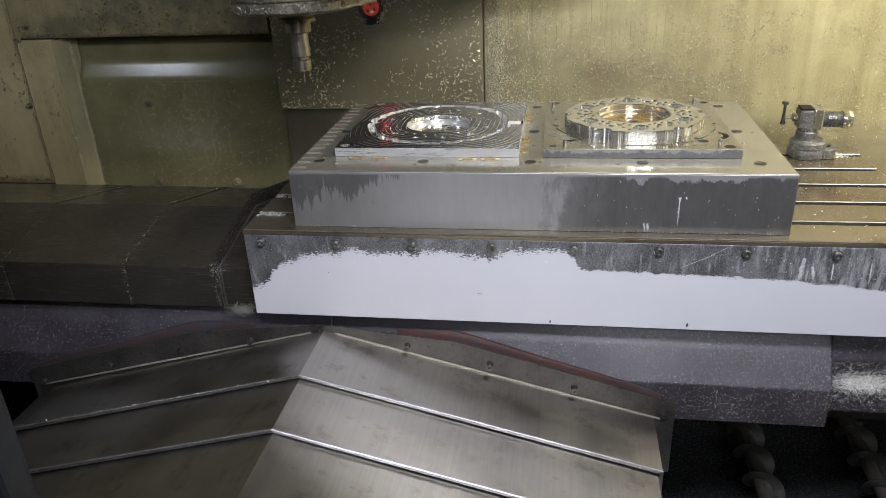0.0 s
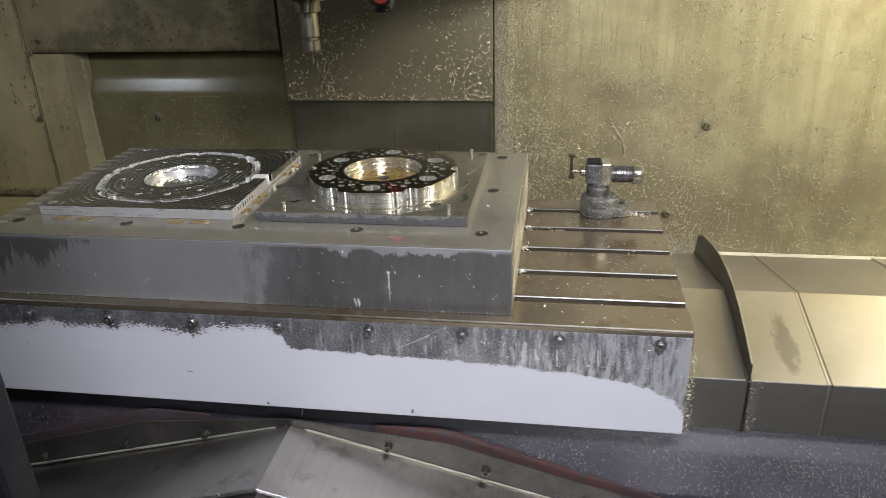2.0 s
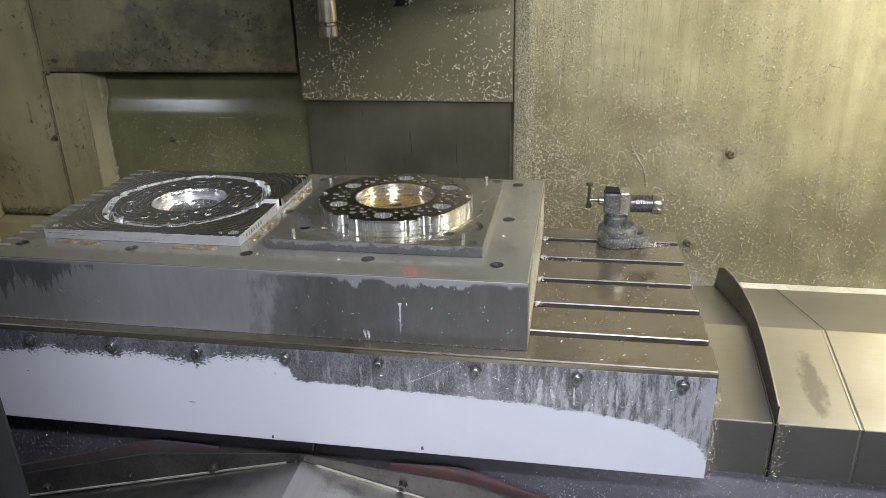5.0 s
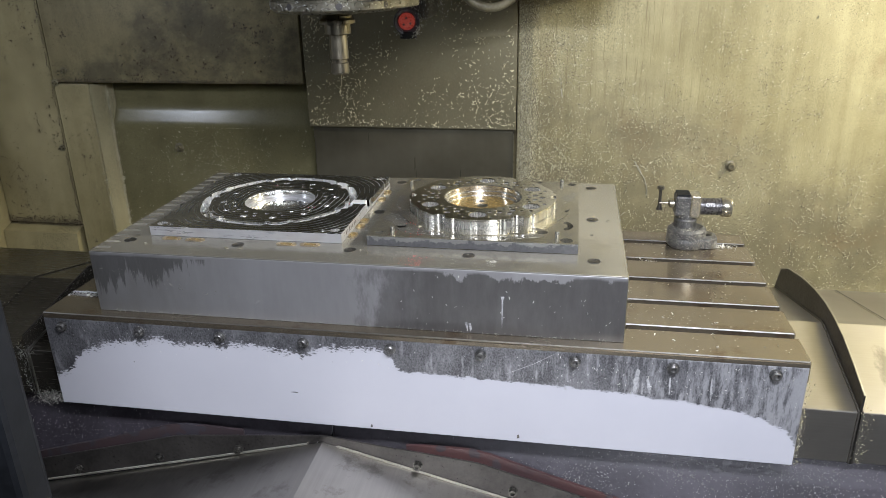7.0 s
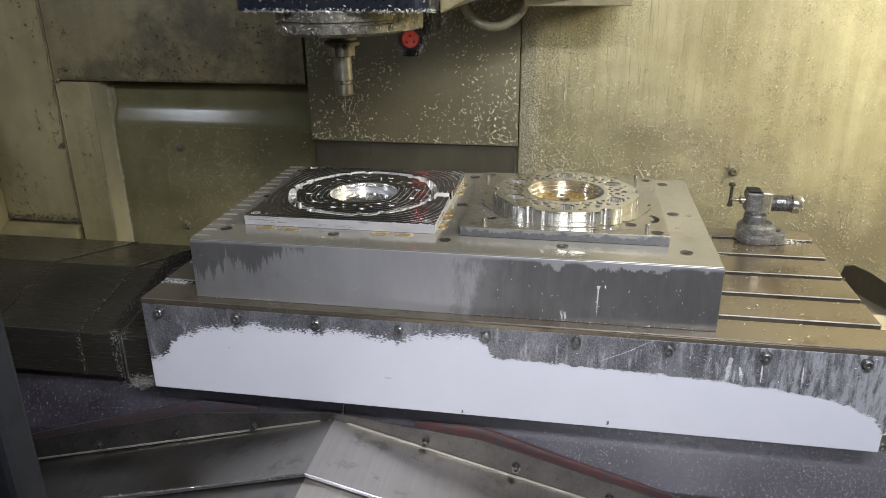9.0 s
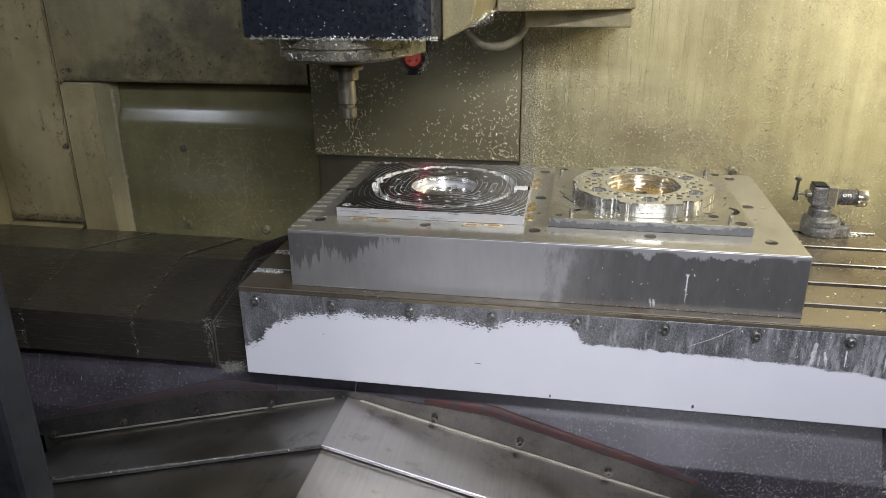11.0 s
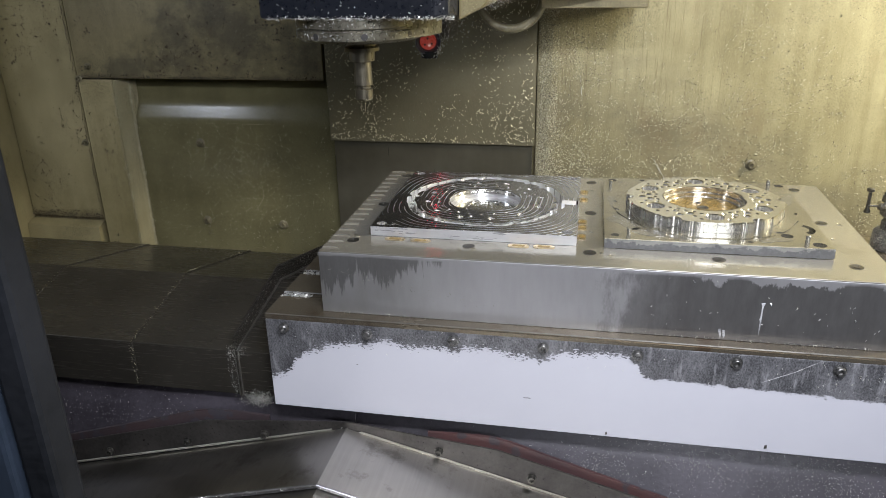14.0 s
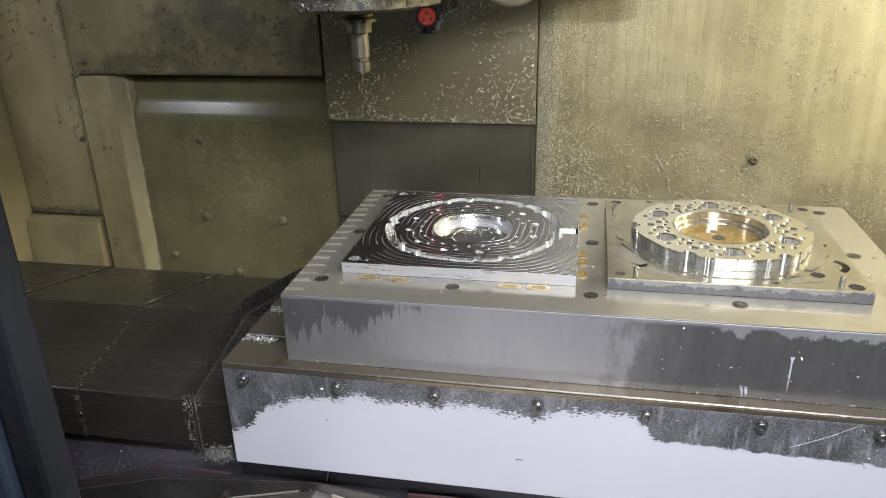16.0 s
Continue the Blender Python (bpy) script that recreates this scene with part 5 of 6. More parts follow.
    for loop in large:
        part("hole_wall", hole_walls([loop], PT + 0.001, top - 0.0047), HOLEWALL, ob, "pale sleeve that brightens a drilled hole")
    smooth(ring, 30)
    smooth(part("bore", lathe([(0.0795, top), (0.0785, top - 0.001), (0.0785, top - 0.012), (0.074, top - 0.0125), (0.074, top - 0.020), (0.0705, top - 0.0205), (0.0703, PT + 0.0002)], pose(cx, PY, 0), 72, cap=False), BOREWALL, ob))
    riding(ob, with_table)


right_workpiece()


def oval(cx, cy, a, b, n=24):
    return [(cx + (a - b) * (1 if math.cos(t) > 0 else -1) + b * math.cos(t), cy + b * math.sin(t)) for t in [2 * math.pi * (k + 0.5) / n for k in range(n)]]


for x, y, along in ((-0.462, 0.106, True), (-0.411, 0.104, True), (-0.223, 0.103, True), (-0.176, 0.105, True), (-0.108, 0.25, False), (-0.108, 0.395, False), (-0.108, 0.165, False), (-0.108, 0.45, False), (-0.108, 0.217, False)):
    slot = thing("clamp_slot_insert", "brass coloured oval insert in the fixture plate", "insert", "clamp slot inserts")
    loop = oval(0, 0, 0.020, 0.0085) if along else [(v, u) for u, v in oval(0, 0, 0.013, 0.0085)]
    part("insert", prism([(x + u, y + v) for u, v in loop], "z", FZ1 - 0.001, FZ1 + (0.0008 if along else 0.0022)), BRASS, slot)
    part("socket", prism([(x + u * 0.6, y + v * 0.6) for u, v in loop], "z", FZ1, FZ1 + (0.0010 if along else 0.0025)), GOLDTONE, slot)
    riding(slot, with_table)


def tool_setter():
    ob = thing("tool_setter", "grey tool setting probe caked with chips, clamped on the table", "tool setter")
    cx, cy = 0.578, 0.525
    smooth(part("base", lathe([(0.040, 0.0272), (0.043, 0.032), (0.043, 0.050), (0.041, 0.054), (0.041, 0.056), (0.043, 0.058), (0.042, 0.072), (0.036, 0.078), (0.028, 0.080)], pose(cx, cy, 0), 36), CHIPCAKE, ob))
    part("clamp_foot", prism([(cx, cy - 0.036), (cx + 0.052, cy - 0.030), (cx + 0.066, cy - 0.016), (cx + 0.066, cy + 0.016), (cx + 0.05, cy + 0.03), (cx, cy + 0.036)], "z", 0.0272, 0.056, bevel=0.003), CHIPCAKE, ob)
    smooth(part("clamp_screw", lathe([(0.010, 0.056), (0.010, 0.062), (0.005, 0.062)], pose(cx + 0.046, cy, 0), 16), SCREW, ob))
    smooth(part("column", lathe([(0.025, 0.078), (0.025, 0.100), (0.022, 0.104), (0.022, 0.118)], pose(cx - 0.006, cy, 0), 28), CHIPCAKE, ob))
    part("housing", box(cx - 0.034, cx + 0.020, cy - 0.022, cy + 0.022, 0.112, 0.168, 0.006), CHIPCAKE, ob)
    part("top_cap", box(cx - 0.031, cx - 0.002, cy - 0.020, cy + 0.020, 0.1685, 0.172, 0.001), BLACK, ob, "black cap")
    part("band", box(cx - 0.002, cx + 0.022, cy - 0.0235, cy + 0.0235, 0.111, 0.1705, 0.004), ALUMATT, ob, "pale metal band")
    body = smooth(part("barrel", lathe([(0.019, 0.0), (0.019, 0.048)], pose(cx + 0.022, cy, 0.136, 0, 90, 0), 32), SETTERBODY, ob, "black barrel with white letters"))
    smooth(part("end_cap", lathe([(0.021, 0.046), (0.0225, 0.050), (0.0225, 0.064), (0.021, 0.068), (0.012, 0.068)], pose(cx + 0.022, cy, 0.136, 0, 90, 0), 32), ALUMATT, ob, "pale end cap"))
    smooth(part("stylus_boss", lathe([(0.012, 0.0), (0.012, 0.010), (0.008, 0.012), (0.004, 0.014), (0.004, 0.034)], pose(cx - 0.034, cy, 0.142, 0, -90, 0), 20), ALUMATT, ob))
    smooth(part("stylus", lathe([(0.006, 0.122), (0.007, 0.126), (0.004, 0.134), (0.004, 0.150), (0.0035, 0.152), (0.0035, 0.178), (0.008, 0.180), (0.008, 0.186), (0.006, 0.188)], pose(cx - 0.066, cy, 0), 18), SCREW, ob))
    # squashed in height to fit the camera's view; barrel and cap only move down
    squat = pose(0, 0, 0.0272) @ Matrix.Diagonal((1, 1, 0.86, 1)) @ pose(0, 0, -0.0272)
    for piece in ob.children:
        round_part = piece.name.split(".")[0] in ("barrel", "end_cap")
        piece.data.transform(pose(0, 0, -0.0153) if round_part else squat)
    curve = bpy.data.curves.new("letters", "FONT")
    curve.body, curve.size, curve.align_x, curve.align_y, curve.extrude = "OTS", 0.0105, "CENTER", "CENTER", 0.0003
    curve.materials.append(WHITEPRINT)
    letters = new("lettering", curve)
    letters.parent = ob
    letters.matrix_local = pose(cx + 0.043, cy - 0.0172, 0.1292, 65, 0, 0)
    riding(ob, with_table)


tool_setter()


# ---- spindle head ----
SX, SY = -0.302, 0.170


NOSE = surface("chip_smeared_nose_steel", (0.10, 0.092, 0.065), (0.26, 0.245, 0.19), 0.33, 0.8, 26.0, 200.0, bumpy=0.2, spots=(140.0, 0.64, (0.42, 0.41, 0.34)))


def spindle_head():
    ob = thing("spindle_head", "dark blue milling head with a tool holder in its spindle", "spindle head")
    part("cowl", prism([(-0.452, 0.05), (-0.132, 0.05), (-0.110, 0.06), (-0.099, 0.085), (-0.099, 0.60), (-0.452, 0.60)], "z", 0.520, 1.05, bevel=0.006), HEADPAINT, ob)
    # side cover and arm take the darker paint in place of shade
    part("side_cover", prism([(-0.0985, 0.514), (-0.058, 0.534), (-0.045, 0.548), (-0.040, 0.580), (-0.040, 1.05), (-0.0985, 1.05)], "y", 0.095, 0.86, bevel=0.004), UPPERPAINT, ob, "beige painted side cover")
    part("arm", prism([(-0.0395, 0.44), (0.262, 0.553), (0.262, 0.86), (-0.0395, 0.86)], "z", 0.542, 1.05, bevel=0.005), UPPERPAINT, ob, "beige sheet metal arm")
    part("arm_skirt", box(0.012, 0.256, 0.575, 0.86, 0.500, 0.5415, 0.003), UPPERPAINT, ob)
    smooth(part("nose_collar", lathe([(0.119, 0.5205), (0.119, 0.502), (0.114, 0.500)], pose(SX, SY, 0), 64), NOSE, ob, "brown stained collar"))
    ring = smooth(part("nose_ring", lathe([(0.114, 0.500), (0.114, 0.497), (0.120, 0.495), (0.120, 0.482), (0.112, 0.476), (0.060, 0.4735), (0.045, 0.473)], pose(SX, SY, 0), 64), NOSE, ob, "wet steel spindle nose ring"))
    for k in range(8):
        a = radians(20 + 45 * k)
        smooth(part("ring_screw", lathe([(0.006, 0.0), (0.006, 0.0012), (0.003, 0.0013)], pose(SX + 0.1195 * math.cos(a), SY + 0.1195 * math.sin(a), 0.4885, 0, 90, math.degrees(a)), 14), HOLE, ring))
    smooth(part("tool_holder", lathe([(0.033, 0.477), (0.033, 0.470), (0.029, 0.467), (0.029, 0.463), (0.034, 0.459), (0.034, 0.4525), (0.0245, 0.4515), (0.0245, 0.434), (0.0235, 0.433), (0.0170, 0.4325), (0.0180, 0.388), (0.0165, 0.3865), (0.0145, 0.3855), (0.0145, 0.381), (0.0172, 0.3795), (0.0176, 0.362), (0.016, 0.359), (0.002, 0.3588)], pose(SX, SY, 0), 36), HOLDER, ob, "worn steel collet holder"), 25)
    part("nose_bracket", prism([(SX + 0.085, SY - 0.07), (SX + 0.135, SY - 0.015), (SX + 0.150, SY + 0.05), (SX + 0.10, SY + 0.08)], "z", 0.480, 0.519, bevel=0.004), NOSE, ob, "stained bracket beside the nose")
    part("cutter", lathe([(0.0015, 0.36), (0.0015, 0.335)], pose(SX, SY, 0), 10), HOLDER, ob, "thin small cutter")
    eye = Vector((-0.272, 0.64, 0.418))
    m = look(eye, (0.10, -1.24, 0.45)) @ pose(0, 0, 0, 180, 0, 0)
    nozzle = smooth(part("nozzle", lathe([(0.018, -0.10), (0.029, -0.03), (0.033, 0.0), (0.031, 0.006), (0.024, 0.004), (0.021, -0.004)], m, 32), CAST, ob, "round black nozzle with a red face"))
    smooth(part("lens", lathe([(0.021, -0.003), (0.016, 0.002), (0.007, 0.004), (0.001, 0.004)], m, 28), LENS, nozzle, "red face with small holes"))
    # unseen red emitter added for the red reflections; a hood hides its glow
    smooth(part("laser_hood", lathe([(0.021, 0.010), (0.021, -0.007), (0.0165, -0.007), (0.0165, 0.002), (0.001, 0.002)], pose(eye.x, eye.y + 0.012, eye.z - 0.034), 24), BLACK, nozzle, "added black hood that hides the laser"))
    smooth(part("laser_lens", lathe([(0.015, 0.0), (0.015, -0.001), (0.001, -0.0012)], pose(eye.x, eye.y + 0.012, eye.z - 0.034), 24), LASER, nozzle, "added red laser lens that shines down"))
    for dx, dy in ((0.008, 0.007), (-0.009, 0.005), (0.001, -0.008)):
        part("jet", lathe([(0.0028, 0.004), (0.0028, 0.0075)], m @ pose(dx, dy, 0), 10), HOLE, nozzle)
    pts = [(-0.062 + 0.078 * math.cos(a), 0.62, 0.528 + 0.078 * math.sin(a)) for a in [radians(175 + 15 * k) for k in range(14)]]
    smooth(part("hose", tube(pts, 0.0105, 12), GRIMESCREW, ob, "grey coolant hose hanging in a loop"))
    part("nozzle_block", box(-0.30, -0.22, 0.66, 0.80, 0.42, 0.56, 0.01), DARKSTEEL, ob)
    riding(ob, with_head)
    frost = [(Vector((random.uniform(-0.44, -0.10), 0.047 + random.uniform(-0.002, 0.01), 0.522 + random.gauss(0, 0.0022))), (random.uniform(-1, 1), -1, random.uniform(-1, 1))) for _ in range(520)]
    frost += [(Vector((random.uniform(-0.43, -0.11), 0.0485, 0.53 + random.random() ** 2 * 0.16)), (0, -1, 0)) for _ in range(70)]
    frost += [(Vector((-0.095 + 0.066 * random.random(), 0.095 + random.random() * 0.4, 0.532)), (0, 0, -1)) for _ in range(120)]
    frost += [(eye + Vector((0.036 * math.cos(a) + random.gauss(0.0, 0.004), random.gauss(0, 0.006), 0.036 * math.sin(a) + random.gauss(0, 0.004))), (0, -1, 0.3)) for a in [random.gauss(-0.9, 1.0) for _ in range(150)]]
    frost += [(eye + Vector((random.gauss(0.05, 0.03), 0.0, random.gauss(0.06, 0.025))), (0, -1, 0)) for _ in range(380)]
    frost += [(Vector((SX + 0.1205 * math.cos(a), SY + 0.1205 * math.sin(a), random.uniform(0.48, 0.52))), (math.cos(a), math.sin(a), 0)) for a in [random.uniform(3.2, 6.2) for _ in range(170)]]
    frost += [(Vector((-0.045 + random.gauss(0, 0.006), random.uniform(0.10, 0.42), 0.546 + random.gauss(0, 0.004))), (1, random.uniform(-1, 0), random.uniform(-1, 0.5))) for _ in range(160)]
    lower = [(Vector((x, 0.4385 + (x + 0.0395) * 0.375, 0.546 + abs(random.gauss(0, 0.035)))), (0.3, -1, 0)) for x in [random.uniform(-0.03, 0.25) for _ in range(420)]]
    riding(scatter("head_chips", "pale chips on the beige arm of the head", lower, WALLCHIP, (0.001, 0.0028), 66), with_head)
    riding(scatter("head_chips", "white chips clinging to the lower edge of the head", frost, CHIP, (0.001, 0.0032), 6), with_head)


spindle_head()


def slideway_cover():
    ob = thing("column_cover", "dark telescopic column cover sprinkled with chips", "way cover")
    part("upper_sheet", box(-0.632, -0.015, 0.868, 0.874, 0.100, 1.28, 0.001), SLIDE, ob)
    part("middle_sheet", box(-0.624, -0.022, 0.878, 0.884, -0.206, 1.0, 0.001), SLIDECLEAN, ob)
    # strips added behind the sheets to keep light out of the wall pocket
    part("side_flange", box(-0.632, -0.629, 0.8745, 0.895, 0.100, 1.28), SLIDE, ob, "added strip that blocks light behind the sheet")
    part("middle_light_block", box(-0.624, -0.621, 0.8845, 0.902, -0.206, 1.0), SLIDECLEAN, ob, "added strip that blocks light behind the sheet")
    riding(ob, with_head)
    low = thing("lower_slide_panel", "dark lowest sheet of the column cover", "way cover")
    part("sheet", box(-0.628, -0.030, 0.888, 0.894, -0.236, 0.6, 0.001), SLIDECLEAN, low)
    part("lip", box(-0.628, -0.030, 0.8845, 0.8878, -0.238, -0.234), DARKSTEEL, low, "thin folded lower lip")
    for x in (-0.30, -0.21, -0.10):
        part("seam", box(x, x + 0.002, 0.8872, 0.8879, -0.233, 0.25), DARKSTEEL, low, "thin upright seam")


slideway_cover()

# ---- door edge beside the camera ----
ob = thing("door_edge", "dark blue door frame with a black rubber edge, close by", "door frame")
part("frame", box(-0.80, -0.447, -0.70, -0.645, -0.9, 1.30, 0.006), DOORPAINT, ob)
part("seal", box(-0.447, -0.407, -0.69, -0.648, -0.9, 1.30, 0.008), BLACK, ob, "black rubber seal")


# ---- dried splashes on the faces ----
PALESPLASH = surface("dried_pale_splash", (0.22, 0.22, 0.22), (0.52, 0.52, 0.52), 0.6, 0.0, 60.0, 300.0)


FINEDUST = surface("pale_fine_metal_dust", (0.58, 0.57, 0.53), (0.80, 0.79, 0.75), 0.6, 0.0, 40.0, 200.0, bumpy=0.0)
PALEFILM = surface("pale_chip_film", (0.20, 0.185, 0.13), (0.52, 0.50, 0.42), 0.45, 0.2, 22.0, 260.0, bumpy=0.3, spots=(60.0, 0.56, (0.20, 0.18, 0.105)), share=0.4)


def splash(name, outline, y, label):
    """A dried, paper-thin run of coolant on an upright face, in (x, z)."""
    riding(tagged(part(name, prism(outline, "y", y - 0.0004, y), PALESPLASH), label, "splash", "dried splashes"), with_table)


splash("dried_run", [(0.197, 0.103), (0.204, 0.103), (0.2015, 0.096), (0.2012, 0.060), (0.1998, 0.040), (0.1988, 0.060), (0.199, 0.096)], 0.0248, "pale dried run of coolant on the fixture plate")
splash("dried_run", [(0.133, 0.048), (0.137, 0.049), (0.139, 0.040), (0.1385, 0.030), (0.136, 0.038)], 0.0248, "pale dried run of coolant on the fixture plate")
splash("dried_run", [(0.140, 0.047), (0.144, 0.047), (0.146, 0.036), (0.143, 0.030)], 0.0248, "pale dried run of coolant on the fixture plate")
rnd = random.Random(27)
for x, top, foot, w, lean in ((0.438, -0.008, -0.055, 0.0045, -0.004), (0.455, -0.024, -0.056, 0.0030, 0.006), (0.447, -0.034, -0.055, 0.0022, 0.0), (0.492, -0.020, -0.054, 0.0018, 0.001), (0.560, -0.015, -0.060, 0.0014, 0.002)):
    steps = [k / 9 for k in range(10)]
    sides = [[(x + lean * v + sign * w * (0.25 + 0.75 * math.sin(math.pi * (0.12 + 0.8 * v))) * rnd.uniform(0.55, 1.25), top + (foot - top) * v + rnd.uniform(-0.0008, 0.0008)) for v in steps] for sign in (-1, 1)]
    splash("dried_run", sides[0] + sides[1][::-1], -0.0021, "pale dried run of coolant on the table front")
scratch = thing("long_scratch", "thin pale scratch in the wet table front", "scratch")
part("line", tube([(0.21, -0.0022, -0.036), (0.26, -0.0022, -0.011), (0.296, -0.0022, 0.012)], 0.0004, 5), PALESPLASH, scratch)
riding(scratch, with_table)
for x, z, w, h in ((-0.046, -0.174, 0.004, 0.007), (0.232, -0.171, 0.005, 0.009), (-0.199, -0.110, 0.014, 0.0012), (-0.52, -0.07, 0.003, 0.002)):
    nick = thing("paint_nick", "small dark nick in the pale table paint", "nick", "nicks in the table paint")
    part("chip", prism([(x, z), (x + w, z + h * 0.2), (x + w * 0.8, z + h), (x + w * 0.1, z + h * 0.8)], "y", -0.0026, -0.0020), SCREW, nick)
    riding(nick, with_table)


def wall_scratch(points):
    ob = thing("wall_scratch", "thin pale curved scratch in the stained wall", "scratch", "wall scratches")
    part("line", tube([(x, 0.8612, z) for x, z in points], 0.0011, 5), PALEFILM, ob)


for points in ([(0.322, 0.112), (0.336, 0.085), (0.353, 0.062), (0.362, 0.030), (0.364, 0.004)], [(0.281, -0.040), (0.262, -0.072), (0.241, -0.102)], [(0.107, 0.342), (0.113, 0.289)], [(0.585, -0.185), (0.566, -0.231)], [(0.566, -0.231), (0.581, -0.266)], [(0.640, -0.250), (0.655, -0.253), (0.704, -0.269)], [(0.275, -0.075), (0.304, -0.040)], [(0.331, 0.10), (0.345, 0.074)]):
    wall_scratch(points)


# ---- chips ----
def u(a, b):
    return random.uniform(a, b)


random.seed(11)
panel = []
while len(panel) < 2100:
    x, z = u(-0.63, -0.018), 0.104 + 0.62 * random.random()
    if 0.8 * noise.noise((x * 9, z * 9, 8.0)) + 0.5 * abs(x + 0.325) / 0.31 > u(0.0, 0.95):
        panel.append((Vector((x, 0.8665, z)), (u(-0.6, 0.6), -1, u(-0.4, 0.6))))
panel += [(Vector((u(-0.63, -0.02), 0.867, 0.104 + abs(random.gauss(0, 0.012)))), (u(-0.6, 0.6), -1, 0.4)) for _ in range(120)]
riding(scatter("panel_chips", "bright chips stuck to the wet column cover", panel, COLUMNCHIP, (0.0014, 0.0052), 7, (0.28, 0.6)), with_head)
grains = []
while len(grains) < 25000:
    x, z = 1.7 * random.random() ** 1.7, u(-0.3, 0.62)
    if noise.noise((x * 4, z * 4, 3.0)) + 0.7 * noise.noise((x * 16, z * 16, 4.0)) + 0.12 - 0.75 * z - 0.25 * x > u(-0.6, 0.7):
        grains.append((Vector((x, 0.8611 if x > 0.0275 else 0.8697 - 0.31 * max(x, 0), z)), (u(-0.5, 0.5), -1, u(-0.5, 0.5))))
big = [g for g in grains if 0.05 < g[0].x < 0.6 and g[0].z < 0.12 and random.random() < 0.24]
big += [g for g in grains if random.random() < 0.04]
scatter("wall_chips", "fine chips stuck to the beige back wall", [g for k, g in enumerate(grains) if k % 3 == 1], WALLCHIP, (0.0010, 0.0034), 8, (0.3, 0.7))
scatter("wall_chips", "bright fine chips stuck to the beige back wall", [g for k, g in enumerate(grains) if k % 3 == 2], BRIGHTCHIP, (0.0009, 0.0030), 81, (0.35, 0.8))
strip = []
while len(strip) < 6000:
    x, z = u(-0.010, 0.045), u(-0.23, 0.62)
    strip.append((Vector((x, 0.8614 if x > 0.0275 else (0.8715 if x < -0.007 else 0.8612 + 0.0102 * (0.0275 - x) / 0.035), z)), (u(-0.6, 0.6), -1, u(-0.6, 0.6))))
scatter("wall_chips", "dense yellow chips on the worn wall edge", [p for k, p in enumerate(strip) if k % 4], BRIGHTCHIP, (0.0009, 0.0028), 71)
scatter("wall_grime", "dark specks on the worn wall edge", strip[::4], GRIMESCREW, (0.0008, 0.0026), 72, (0.5, 1.0))
lumps = [c for x, y, z in SCREWS if x > -1.2 for c in screw_chips(x, y, z)]
scatter("wall_grime", "clots of grime round the wall screws", lumps[::2], GRIMESCREW, (0.002, 0.005), 61, (0.6, 1.1))
scatter("wall_chips", "chips caught round the wall screws", lumps[1::2], WALLCHIP, (0.001, 0.0035), 62)
scatter("wall_chips", "longer chips stuck to the beige back wall", big, BRIGHTCHIP, (0.0018, 0.0048), 22, (0.25, 0.5))
scatter("wall_grime", "dark specks of grime on the beige back wall", [(p + Vector((u(-1, 1), 0, u(-1, 1))) * 0.004, n) for p, n in grains[::2]], GRIMESPECK, (0.0007, 0.0020), 21, (0.4, 1.0))
grains = [(Vector((u(-1.28, -0.66), 0.9240, u(-0.35, 0.17))), (0, -1, 0)) for _ in range(700)]
grains += [(Vector((random.gauss(-0.95, 0.1), 0.9240, min(0.17, random.gauss(0.0, 0.1)))), (0, -1, 0)) for _ in range(600)]
scatter("wall_chips", "fine chips stuck to the recessed wall panel", grains, WALLCHIP, (0.0010, 0.0032), 9)
specks = []
while len(specks) < 6500:
    x, z = u(-1.74, -0.66), u(-0.35, 0.80)
    if noise.noise((x * 5, z * 5, 9.0)) + 0.6 * noise.noise((x * 19, z * 19, 2.0)) + (0.25 if z > 0.33 else 0.0) < u(-0.1, 0.6):
        continue
    if -1.46 < x < -0.66 and z > 0.32:
        specks.append((Vector((x, 0.8714, z)), (u(-0.4, 0.4), -1, u(-0.4, 0.4))))
    elif -1.455 < x < -1.346 and z < 0.31:
        specks.append((Vector((x, 0.8714, z)), (u(-0.4, 0.4), -1, u(-0.4, 0.4))))
    elif x < -1.49 and z > -0.16:
        specks.append((Vector((x, 0.8994, z)), (u(-0.4, 0.4), -1, u(-0.4, 0.4))))
scatter("wall_grime", "black specks of grime on the beige wall panels", [p for k, p in enumerate(specks) if k % 5 > 1], GRIMESPECK, (0.0006, 0.0019), 31, (0.7, 1.2))
blots = [(p + Vector((random.gauss(0, 0.004), 0, random.gauss(0, 0.005))), n) for k, (p, n) in enumerate(specks) if k % 17 == 3 for _ in range(3)]
scatter("wall_grime", "clotted black grime on the beige wall panels", [b for b in blots if b[0].z > 0.322 or b[0].x < -1.36], GRIMESPECK, (0.0014, 0.0040), 33, (0.7, 1.2))
scatter("wall_chips", "fine chips stuck to the beige wall panels", specks[::4], COLUMNCHIP, (0.0007, 0.0020), 32)
ends = []
for _ in range(6500):
    y, z = u(0.003, 0.598), u(-0.175, 0.024)
    if noise.noise((y * 14, z * 14, 1.0)) > u(-0.4, 0.5):
        ends.append((Vector((0.7133, y, z)), (1, u(-0.5, 0.5), u(-0.3, 0.6))))
for s in SLOTS:
    ends += [(Vector((0.709 + abs(random.gauss(0, 0.003)), s + random.gauss(0, 0.008), 0.0 + random.gauss(0, 0.012))), (1, u(-1, 1), u(-1, 1))) for _ in range(36)]
ends += [(Vector((0.716 + random.gauss(0, 0.006), u(0.0, 0.04), u(-0.19, -0.02))), (1, -1, u(-1, 1))) for _ in range(700)]
riding(scatter("table_chips", "golden chips clinging to the end of the table", ends[::2], WALLCHIP, (0.0008, 0.0028), 10), with_table)
